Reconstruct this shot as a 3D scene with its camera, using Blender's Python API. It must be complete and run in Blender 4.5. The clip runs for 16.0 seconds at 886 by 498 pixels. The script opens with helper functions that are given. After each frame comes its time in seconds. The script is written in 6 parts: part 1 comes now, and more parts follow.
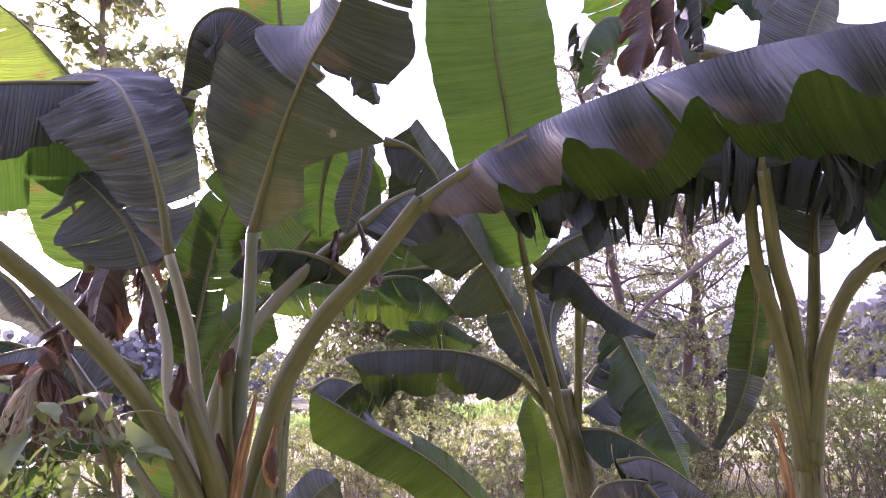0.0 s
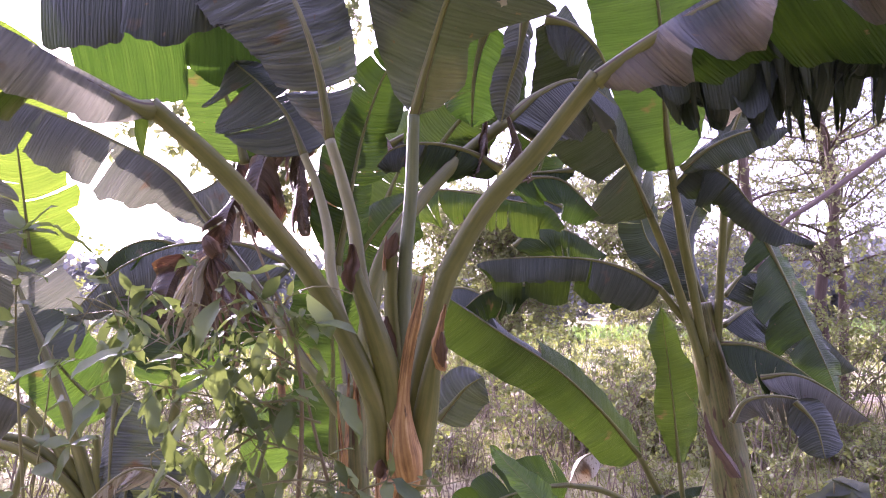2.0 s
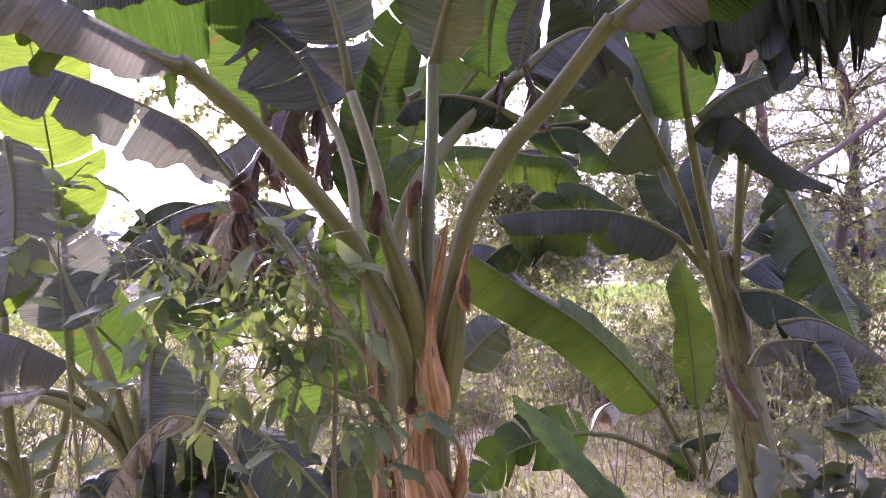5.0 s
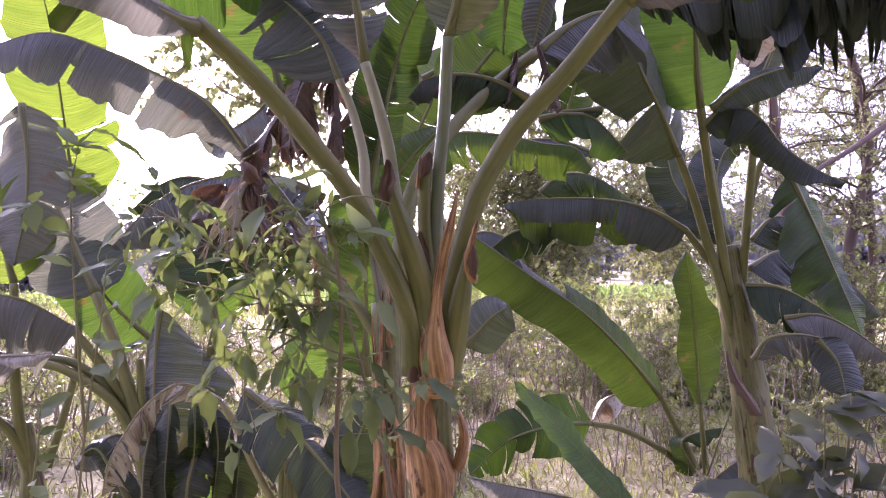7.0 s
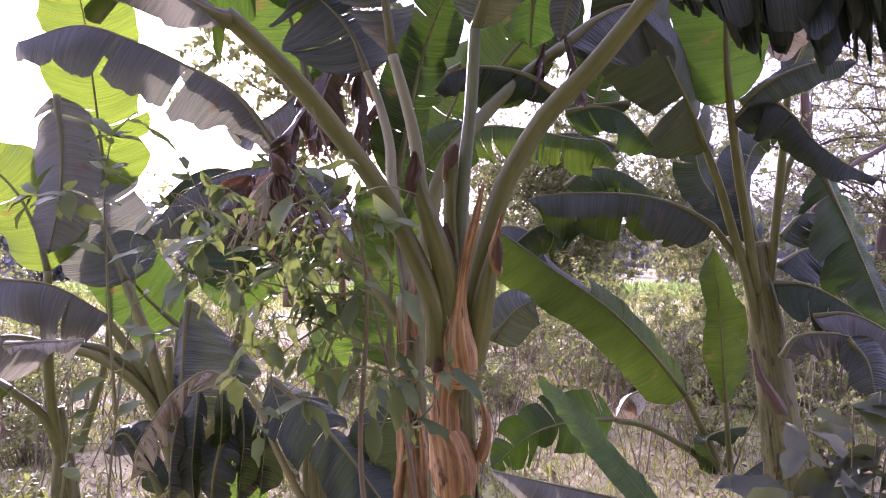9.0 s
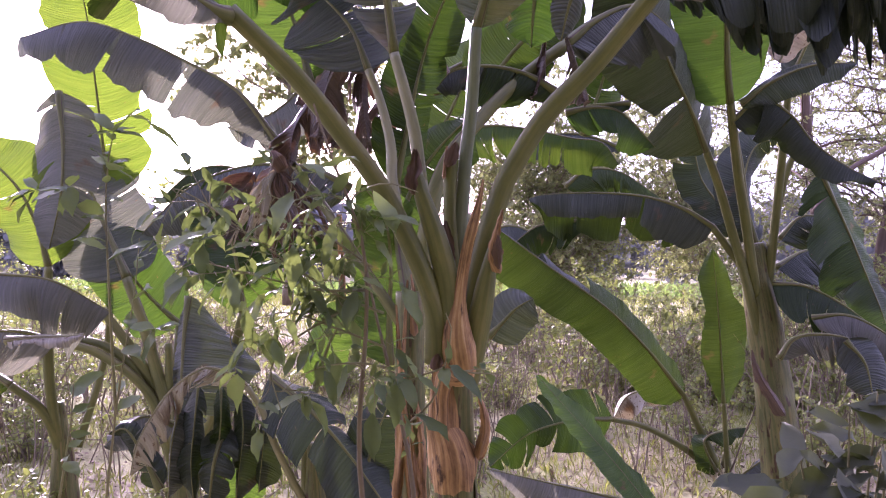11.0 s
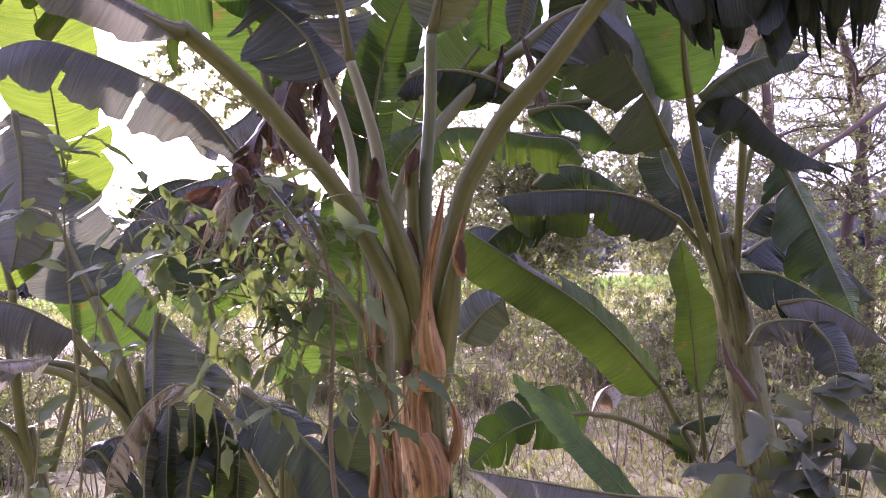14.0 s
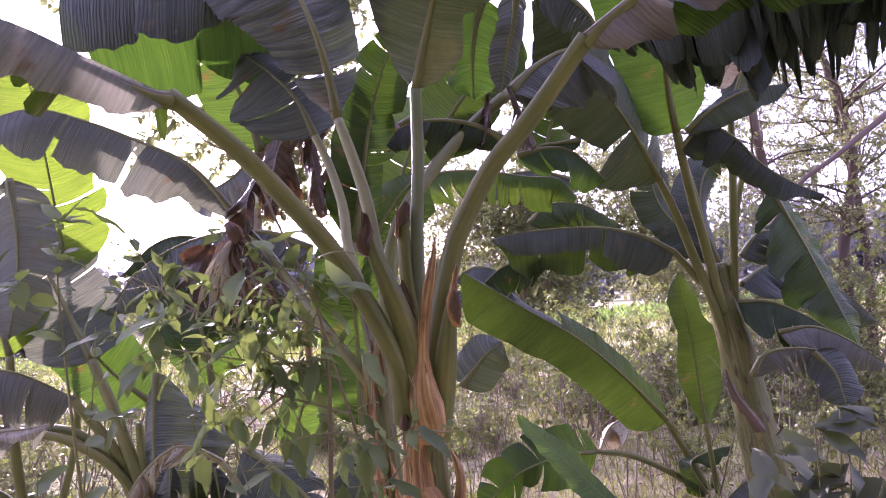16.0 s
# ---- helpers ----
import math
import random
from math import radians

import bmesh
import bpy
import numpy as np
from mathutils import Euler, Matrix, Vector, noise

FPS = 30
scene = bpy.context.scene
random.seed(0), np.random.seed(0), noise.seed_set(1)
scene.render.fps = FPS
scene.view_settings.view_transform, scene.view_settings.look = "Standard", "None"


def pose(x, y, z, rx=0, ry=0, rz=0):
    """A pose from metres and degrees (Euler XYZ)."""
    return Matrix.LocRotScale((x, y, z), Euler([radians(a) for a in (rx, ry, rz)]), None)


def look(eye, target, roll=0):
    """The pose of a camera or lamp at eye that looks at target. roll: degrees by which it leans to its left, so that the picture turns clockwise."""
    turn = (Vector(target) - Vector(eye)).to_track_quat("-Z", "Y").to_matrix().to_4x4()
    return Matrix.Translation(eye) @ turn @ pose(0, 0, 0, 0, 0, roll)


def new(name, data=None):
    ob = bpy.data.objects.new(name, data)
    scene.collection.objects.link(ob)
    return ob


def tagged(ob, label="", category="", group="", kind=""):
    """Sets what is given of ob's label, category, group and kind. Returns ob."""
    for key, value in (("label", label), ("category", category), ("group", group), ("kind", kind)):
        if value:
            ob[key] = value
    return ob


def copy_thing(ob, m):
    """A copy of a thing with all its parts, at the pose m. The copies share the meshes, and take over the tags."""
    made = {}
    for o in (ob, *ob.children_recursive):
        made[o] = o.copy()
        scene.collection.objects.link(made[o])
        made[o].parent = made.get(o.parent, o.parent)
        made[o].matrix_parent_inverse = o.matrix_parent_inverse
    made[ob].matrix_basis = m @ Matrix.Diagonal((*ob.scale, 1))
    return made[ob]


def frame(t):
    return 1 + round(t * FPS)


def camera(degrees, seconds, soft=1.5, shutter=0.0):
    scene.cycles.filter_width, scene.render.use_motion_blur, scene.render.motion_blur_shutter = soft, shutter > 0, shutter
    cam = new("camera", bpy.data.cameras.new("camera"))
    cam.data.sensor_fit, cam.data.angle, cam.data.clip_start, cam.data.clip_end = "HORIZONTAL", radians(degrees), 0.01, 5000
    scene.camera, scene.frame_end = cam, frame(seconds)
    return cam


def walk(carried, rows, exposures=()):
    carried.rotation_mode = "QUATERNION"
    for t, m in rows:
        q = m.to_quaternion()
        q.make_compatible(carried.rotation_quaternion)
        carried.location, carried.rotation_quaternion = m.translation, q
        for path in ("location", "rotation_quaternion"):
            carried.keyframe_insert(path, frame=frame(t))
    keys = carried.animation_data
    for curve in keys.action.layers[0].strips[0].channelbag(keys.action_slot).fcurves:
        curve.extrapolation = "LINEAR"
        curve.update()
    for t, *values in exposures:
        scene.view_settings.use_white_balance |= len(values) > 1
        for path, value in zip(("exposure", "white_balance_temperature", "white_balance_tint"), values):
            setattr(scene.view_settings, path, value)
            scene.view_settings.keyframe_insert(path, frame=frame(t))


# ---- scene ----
# The camera, carried by hand, and its path: seconds, place, turn.
cam = camera(64.5, 16.0, soft=1.15)
ROWS = [
    (0.0, 0.1827, -0.0643, 1.5983, 101.06, 2.88, -11.95),
    (0.5, 0.1543, -0.0388, 1.5466, 99.47, 1.53, -11.01),
    (1.0, 0.1127, 0.0228, 1.5414, 97.78, 1.29, -9.28),
    (1.5, 0.0687, 0.0488, 1.5418, 97.33, 1.02, -6.64),
    (2.0, 0.0300, 0.0646, 1.5189, 95.17, 1.26, -3.82),
    (2.5, 0.0195, 0.0696, 1.5084, 94.53, 0.98, -1.42),
    (3.0, 0.0264, 0.0830, 1.4921, 93.26, 1.01, -2.89),
    (3.5, 0.0115, 0.0386, 1.4954, 94.01, 2.00, -2.16),
    (4.0, 0.0098, 0.0103, 1.4968, 92.68, 3.82, -2.37),
    (6.5, 0.0063, 0.0188, 1.4111, 92.13, 0.35, -2.37),
    (7.0, 0.0034, 0.0083, 1.4096, 91.88, 0.68, -1.93),
    (7.5, -0.0034, -0.0054, 1.4019, 91.62, -0.21, -1.01),
    (8.0, -0.0008, -0.0070, 1.4067, 91.74, -0.11, -1.01),
    (8.5, 0.0018, -0.0072, 1.4033, 91.66, -0.02, -0.42),
    (9.0, 0.0000, 0.0000, 1.4000, 91.50, -0.00, 0.00),
    (11.5, 0.0003, -0.0150, 1.3941, 91.48, -0.46, -0.05),
    (12.0, 0.0231, -0.0352, 1.4098, 91.77, 1.26, -0.17),
    (12.5, 0.0295, -0.0369, 1.4056, 91.03, 1.01, -0.55),
    (13.0, 0.0270, -0.0380, 1.3949, 90.36, 0.36, -1.68),
    (13.5, 0.0254, -0.0174, 1.3894, 90.53, 0.32, -2.92),
    (14.0, 0.0318, -0.0175, 1.4048, 91.56, 2.23, -1.86),
    (14.5, 0.0396, -0.0277, 1.4222, 93.23, 3.30, -0.96),
    (15.0, 0.0462, -0.0488, 1.4389, 94.94, 4.20, 0.80),
    (15.5, 0.0510, -0.0495, 1.4408, 95.29, 4.37, -0.29),
    (16.0, 0.0515, -0.0259, 1.4389, 94.60, 4.96, -1.73),
]

walk(cam, [(t, pose(*row)) for t, *row in ROWS], exposures=[(t, e, 5480, 60) for t, e in ((0.0, 1.52), (2.0, 1.72), (4.0, 1.58), (8.0, 1.50), (9.0, 1.38), (11.5, 1.35), (12.5, 1.32), (14.0, 1.40), (16.0, 1.44))])

# ---- light: a low, hazy sun behind the plants, and a bright milky sky ----
SUN_EL, SUN_AZ = 19.0, -26.0
world = bpy.data.worlds.new("sky")
scene.world = world
world.use_nodes = True
wn, wl = world.node_tree.nodes, world.node_tree.links
sky = wn.new("ShaderNodeTexSky")
sky.sky_type, sky.sun_disc = "NISHITA", False
sky.sun_elevation, sky.sun_rotation = radians(SUN_EL), radians(SUN_AZ)
sky.air_density, sky.dust_density, sky.ozone_density = 1.0, 4.0, 1.5
haze = wn.new("ShaderNodeMixRGB")
haze.inputs[0].default_value = 0.35
haze.inputs[2].default_value = (10.0, 9.8, 10.8, 1)
wl.new(sky.outputs[0], haze.inputs[1])
wl.new(haze.outputs[0], wn["Background"].inputs[0])
wn["Background"].inputs[1].default_value = 0.165

sun = new("sun", bpy.data.lights.new("sun", "SUN"))
sun.data.energy, sun.data.angle, sun.data.color = 5.0, radians(3.0), (1.0, 0.9, 0.74)
az, el = radians(SUN_AZ), radians(SUN_EL)
sun.matrix_world = look((math.sin(az) * math.cos(el) * 60, math.cos(az) * math.cos(el) * 60, math.sin(el) * 60), (0, 0, 0))


# ---- materials ----
def nodes_of(name):
    mat = bpy.data.materials.new(name)
    mat.use_nodes = True
    nt = mat.node_tree
    return mat, nt, nt.nodes["Principled BSDF"], nt.nodes["Material Output"]


def ramp(nt, fac, stops):
    node = nt.nodes.new("ShaderNodeValToRGB")
    while len(node.color_ramp.elements) < len(stops):
        node.color_ramp.elements.new(0.5)
    for e, (p, c) in zip(node.color_ramp.elements, stops):
        e.position, e.color = p, (*c, 1)
    nt.links.new(fac, node.inputs[0])
    return node.outputs[0]


def noise_of(nt, vec, scale, detail=4, stretch=(1, 1, 1), rough=0.55):
    mp = nt.nodes.new("ShaderNodeMapping")
    mp.inputs["Scale"].default_value = stretch
    nt.links.new(vec, mp.inputs[0])
    n = nt.nodes.new("ShaderNodeTexNoise")
    n.inputs["Scale"].default_value, n.inputs["Detail"].default_value = scale, detail
    n.inputs["Roughness"].default_value = rough
    nt.links.new(mp.outputs[0], n.inputs[0])
    return n.outputs[0]


def mixed(nt, fac, a, b, mode="MIX"):
    m = nt.nodes.new("ShaderNodeMixRGB")
    m.blend_type = mode
    for sock, v in zip(m.inputs, (fac, a, b)):
        if isinstance(v, (int, float)):
            sock.default_value = v
        elif isinstance(v, tuple):
            sock.default_value = (*v, 1)
        else:
            nt.links.new(v, sock)
    return m.outputs[0]


def math_of(nt, op, a, b=0.0):
    m = nt.nodes.new("ShaderNodeMath")
    m.operation = op
    for sock, v in zip(m.inputs, (a, b)):
        if isinstance(v, (int, float)):
            sock.default_value = v
        else:
            nt.links.new(v, sock)
    return m.outputs[0]


def bump_of(nt, height, strength, dist):
    b = nt.nodes.new("ShaderNodeBump")
    b.inputs["Strength"].default_value, b.inputs["Distance"].default_value = strength, dist
    nt.links.new(height, b.inputs["Height"])
    return b.outputs[0]


def coords(nt, which):
    return nt.nodes.new("ShaderNodeTexCoord").outputs[which]


def uv_of(nt, name):
    u = nt.nodes.new("ShaderNodeUVMap")
    u.uv_map = name
    return u.outputs[0]


def banana_leaf_material(name, greens, glow, through_part, spots, edge, shine=0.7, ribbed=0.45):
    """A ribbed banana blade: veins run across it, brown spots and a scorched margin, light shines through."""
    mat, nt, bsdf, out = nodes_of(name)
    metres, unit = uv_of(nt, "metres"), uv_of(nt, "unit")
    rnd = nt.nodes.new("ShaderNodeObjectInfo").outputs["Random"]
    band = noise_of(nt, metres, 1.0, 3, (55, 2.2, 1))
    fine = noise_of(nt, metres, 1.0, 2, (260, 3.0, 1))
    blotch = noise_of(nt, metres, 9.0, 5)
    tone = math_of(nt, "ADD", math_of(nt, "MULTIPLY", band, 0.7), math_of(nt, "MULTIPLY", blotch, 0.3))
    tone = math_of(nt, "ADD", tone, math_of(nt, "MULTIPLY", math_of(nt, "SUBTRACT", rnd, 0.5), 0.35))
    place = nt.nodes.new("ShaderNodeSeparateXYZ")
    nt.links.new(metres, place.inputs[0])
    turn = math_of(nt, "ADD", math_of(nt, "MULTIPLY", place.outputs[0], 520.0), math_of(nt, "MULTIPLY", noise_of(nt, metres, 1.0, 3, (22, 5, 1)), 16.0))
    vein = math_of(nt, "MULTIPLY", math_of(nt, "SINE", turn), noise_of(nt, metres, 7.0, 3))
    tone = math_of(nt, "ADD", tone, math_of(nt, "MULTIPLY", vein, 0.13 * ribbed))
    base = ramp(nt, tone, [(0.25, greens[0]), (0.55, greens[1]), (0.8, greens[2])])
    sep = nt.nodes.new("ShaderNodeSeparateXYZ")
    nt.links.new(unit, sep.inputs[0])
    ragged = math_of(nt, "ADD", sep.outputs[1], math_of(nt, "MULTIPLY", blotch, 0.14))
    margin = ramp(nt, ragged, [(edge, (0, 0, 0)), (edge + 0.035, (1, 1, 1))])
    speck = ramp(nt, noise_of(nt, metres, 38.0, 3), [(spots, (0, 0, 0)), (spots + 0.05, (1, 1, 1))])
    scorch = ramp(nt, noise_of(nt, metres, 3.3, 6, (1.4, 1, 1)), [(spots - 0.02, (0, 0, 0)), (spots + 0.06, (1, 1, 1))])
    marks = mixed(nt, 1.0, mixed(nt, 1.0, margin, speck, "LIGHTEN"), scorch, "LIGHTEN")
    brown = ramp(nt, fine, [(0.3, (0.07, 0.05, 0.03)), (0.7, (0.19, 0.135, 0.08))])
    col = mixed(nt, marks, base, brown)
    att = nt.nodes.new("ShaderNodeAttribute")
    att.attribute_name = "wear"
    gone = math_of(nt, "ADD", att.outputs["Fac"], math_of(nt, "MULTIPLY", math_of(nt, "SUBTRACT", noise_of(nt, metres, 14.0, 6), 0.5), 0.7))
    gone = math_of(nt, "MULTIPLY", ramp(nt, gone, [(0.12, (0, 0, 0)), (0.6, (0.7, 0.7, 0.7))]), ramp(nt, att.outputs["Fac"], [(0.0, (0, 0, 0)), (0.12, (1, 1, 1))]))
    col = mixed(nt, gone, col, ramp(nt, blotch, [(0.3, (0.11, 0.085, 0.06)), (0.7, (0.24, 0.195, 0.145))]))
    nt.links.new(col, bsdf.inputs["Base Color"])
    nt.links.new(ramp(nt, blotch, [(0.3, (0.42,) * 3), (0.75, (0.64,) * 3)]), bsdf.inputs["Roughness"])
    bsdf.inputs["Specular IOR Level"].default_value = shine
    ribs = math_of(nt, "ADD", mixed(nt, 0.5, band, fine), math_of(nt, "MULTIPLY", vein, 0.35 * ribbed))
    nrm = bump_of(nt, ribs, 0.8, 0.010)
    nt.links.new(nrm, bsdf.inputs["Normal"])
    tr = nt.nodes.new("ShaderNodeBsdfTranslucent")
    lit = ramp(nt, tone, [(0.25, glow[0]), (0.8, glow[1])])
    nt.links.new(mixed(nt, marks, lit, (0.20, 0.10, 0.03)), tr.inputs[0])
    nt.links.new(nrm, tr.inputs[1])
    mx = nt.nodes.new("ShaderNodeMixShader")
    mx.inputs[0].default_value = through_part
    nt.links.new(bsdf.outputs[0], mx.inputs[1])
    nt.links.new(tr.outputs[0], mx.inputs[2])
    nt.links.new(mx.outputs[0], out.inputs[0])
    return mat


LEAF = banana_leaf_material("banana_leaf_young", [(0.024, 0.052, 0.014), (0.036, 0.072, 0.020), (0.056, 0.10, 0.028)],
                            [(0.046, 0.108, 0.007), (0.115, 0.205, 0.016)], 0.42, 0.70, 1.05, 0.4)
# Mature leaf; the sky's sheen on it is partly greyed into the base colour.
OLD = banana_leaf_material("banana_leaf_mature_sheen_grey", [(0.034, 0.043, 0.037), (0.070, 0.082, 0.075), (0.138, 0.149, 0.143)],
                           [(0.06, 0.10, 0.012), (0.13, 0.17, 0.03)], 0.08, 0.68, 1.02, 0.4, 0.65)
# Lit copy of the young leaf: stronger backlight is put into its colours.
LIT = banana_leaf_material("banana_leaf_lit_copy", [(0.030, 0.060, 0.014), (0.045, 0.080, 0.020), (0.065, 0.11, 0.028)],
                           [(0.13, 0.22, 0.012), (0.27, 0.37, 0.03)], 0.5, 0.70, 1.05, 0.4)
# Veiling glare put into the colour: a paler, greyer copy of the mature leaf.
GLARE_GREY = banana_leaf_material("banana_leaf_glare_grey", [(0.062, 0.068, 0.063), (0.12, 0.125, 0.12), (0.21, 0.21, 0.20)],
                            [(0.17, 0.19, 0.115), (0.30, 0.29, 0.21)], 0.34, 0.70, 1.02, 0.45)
MID = banana_leaf_material("banana_leaf_green", [(0.020, 0.038, 0.009), (0.032, 0.056, 0.013), (0.052, 0.082, 0.020)],
                           [(0.024, 0.058, 0.003), (0.078, 0.128, 0.007)], 0.30, 0.70, 1.04, 0.35)
# Dark green leaf with shade put into its colour, for blades in shadow.
SHADED = banana_leaf_material("banana_leaf_shaded", [(0.022, 0.031, 0.021), (0.040, 0.051, 0.038), (0.078, 0.090, 0.074)],
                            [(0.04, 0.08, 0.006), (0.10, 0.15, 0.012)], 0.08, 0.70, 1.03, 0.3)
DRY = banana_leaf_material("banana_leaf_dry", [(0.25, 0.225, 0.17), (0.42, 0.385, 0.30), (0.60, 0.56, 0.46)],
                           [(0.20, 0.15, 0.08), (0.34, 0.26, 0.15)], 0.2, 0.60, 1.0)
DEAD = banana_leaf_material("banana_leaf_dead", [(0.045, 0.030, 0.025), (0.09, 0.06, 0.048), (0.17, 0.12, 0.095)],
                            [(0.08, 0.035, 0.02), (0.13, 0.07, 0.035)], 0.2, 0.62, 0.98)


def stalk_material(name, stops, streak, rough, stain=0.66, seams=False, relief=0.006):
    """Fibrous plant stalk: colour streaks along its length (unit map x across, y along in metres)."""
    mat, nt, bsdf, out = nodes_of(name)
    uv = uv_of(nt, "metres")
    a = noise_of(nt, uv, 1.0, 4, (streak, 2.5, 1))
    b = noise_of(nt, uv, 9.0, 6, (1.0, 0.5, 1), 0.65)
    tone = math_of(nt, "ADD", math_of(nt, "MULTIPLY", a, 0.5), math_of(nt, "MULTIPLY", b, 0.5))
    col = ramp(nt, tone, stops)
    st = ramp(nt, noise_of(nt, uv, 16.0, 5, (1.6, 0.5, 1)), [(stain, (0, 0, 0)), (stain + 0.06, (1, 1, 1))])
    if seams:      # the dried brown margins of the petiole's channel
        sep = nt.nodes.new("ShaderNodeSeparateXYZ")
        nt.links.new(uv_of(nt, "unit"), sep.inputs[0])
        off = math_of(nt, "ABSOLUTE", math_of(nt, "SUBTRACT", math_of(nt, "ABSOLUTE", math_of(nt, "SUBTRACT", sep.outputs[0], 0.5)), 0.36))
        off = math_of(nt, "ADD", off, math_of(nt, "MULTIPLY", math_of(nt, "SUBTRACT", b, 0.5), 0.05))
        st = mixed(nt, 1.0, st, ramp(nt, off, [(0.010, (0.95, 0.95, 0.95)), (0.028, (0, 0, 0))]), "LIGHTEN")
    nt.links.new(mixed(nt, st, col, (0.07, 0.035, 0.02)), bsdf.inputs["Base Color"])
    bsdf.inputs["Roughness"].default_value = rough
    nt.links.new(bump_of(nt, tone, 0.6 if relief < 0.01 else 1.0, relief), bsdf.inputs["Normal"])
    return mat


PETIOLE = stalk_material("petiole_green", [(0.3, (0.063, 0.073, 0.018)), (0.5, (0.128, 0.134, 0.035)), (0.7, (0.215, 0.192, 0.06))], 70, 0.52, 0.665, True)
PALE = stalk_material("petiole_pale", [(0.3, (0.15, 0.155, 0.075)), (0.55, (0.25, 0.24, 0.125)), (0.75, (0.37, 0.33, 0.20))], 90, 0.5, 0.68, True)
GLAUCOUS = stalk_material("petiole_waxy", [(0.3, (0.09, 0.115, 0.055)), (0.55, (0.16, 0.185, 0.105)), (0.75, (0.24, 0.25, 0.16))], 80, 0.55, 0.68, True)
STEM = stalk_material("pseudostem_skin", [(0.3, (0.045, 0.055, 0.016)), (0.47, (0.11, 0.12, 0.035)), (0.58, (0.19, 0.17, 0.06)), (0.72, (0.24, 0.14, 0.065))], 60, 0.5, 0.56)
SHEATH = stalk_material("dry_sheath_fibre", [(0.36, (0.055, 0.032, 0.018)), (0.44, (0.21, 0.112, 0.046)), (0.53, (0.41, 0.24, 0.097)), (0.64, (0.66, 0.47, 0.26))], 75, 0.7, 0.57, False, 0.010)
CUT = stalk_material("cut_end_fibre", [(0.34, (0.04, 0.024, 0.016)), (0.5, (0.13, 0.075, 0.046)), (0.66, (0.34, 0.23, 0.15))], 60, 0.8, 0.7, False, 0.012)
BARK = stalk_material("brown_bark", [(0.3, (0.10, 0.076, 0.05)), (0.55, (0.21, 0.165, 0.115)), (0.75, (0.33, 0.27, 0.19))], 40, 0.85)
REDBARK = stalk_material("reddish_bark", [(0.3, (0.075, 0.048, 0.038)), (0.55, (0.125, 0.085, 0.066)), (0.75, (0.21, 0.16, 0.13))], 40, 0.8)
WITHY = stalk_material("shrub_stem_skin", [(0.3, (0.13, 0.11, 0.07)), (0.55, (0.22, 0.21, 0.10)), (0.75, (0.27, 0.30, 0.13))], 60, 0.6)


def small_leaf_material(name, a, b, glow, part_through=0.45):
    mat, nt, bsdf, out = nodes_of(name)
    isl = nt.nodes.new("ShaderNodeNewGeometry").outputs["Random Per Island"]
    obj = coords(nt, "Object")
    tone = math_of(nt, "ADD", math_of(nt, "MULTIPLY", isl, 0.75), math_of(nt, "MULTIPLY", noise_of(nt, obj, 60.0, 3), 0.25))
    nt.links.new(ramp(nt, tone, [(0.1, a), (0.9, b)]), bsdf.inputs["Base Color"])
    bsdf.inputs["Roughness"].default_value = 0.5
    nt.links.new(bump_of(nt, noise_of(nt, obj, 160.0, 3), 0.3, 0.002), bsdf.inputs["Normal"])
    tr = nt.nodes.new("ShaderNodeBsdfTranslucent")
    nt.links.new(ramp(nt, tone, [(0.1, tuple(c * 0.7 for c in glow)), (0.9, glow)]), tr.inputs[0])
    mx = nt.nodes.new("ShaderNodeMixShader")
    mx.inputs[0].default_value = part_through
    nt.links.new(bsdf.outputs[0], mx.inputs[1])
    nt.links.new(tr.outputs[0], mx.inputs[2])
    nt.links.new(mx.outputs[0], out.inputs[0])
    return mat


VINE_LEAF = small_leaf_material("shrub_leaf", (0.05, 0.085, 0.045), (0.15, 0.195, 0.09), (0.28, 0.36, 0.07), 0.34)
BROAD_LEAF = small_leaf_material("broad_shrub_leaf", (0.042, 0.054, 0.032), (0.095, 0.105, 0.06), (0.14, 0.18, 0.045), 0.2)
BUSH_LEAF = small_leaf_material("thicket_leaf", (0.10, 0.13, 0.042), (0.26, 0.28, 0.10), (0.32, 0.37, 0.08))
TREE_LEAF = small_leaf_material("tree_leaf", (0.10, 0.125, 0.06), (0.24, 0.25, 0.12), (0.36, 0.40, 0.13))
# Distance haze is painted into this grey-blue leaf colour.
HAZED_WOOD_LEAF = small_leaf_material("far_wood_leaf_hazed", (0.14, 0.146, 0.15), (0.22, 0.225, 0.23), (0.15, 0.16, 0.14))
STRAW = small_leaf_material("dry_grass_blade", (0.26, 0.225, 0.14), (0.52, 0.455, 0.30), (0.36, 0.31, 0.18))
WEED = small_leaf_material("weed_blade", (0.11, 0.14, 0.04), (0.25, 0.28, 0.08), (0.40, 0.44, 0.08))


CROP = small_leaf_material("green_crop_blade", (0.16, 0.27, 0.06), (0.30, 0.42, 0.11), (0.30, 0.42, 0.08))
LITTER = small_leaf_material("fallen_leaf", (0.10, 0.065, 0.04), (0.42, 0.32, 0.21), (0.22, 0.15, 0.08), 0.15)


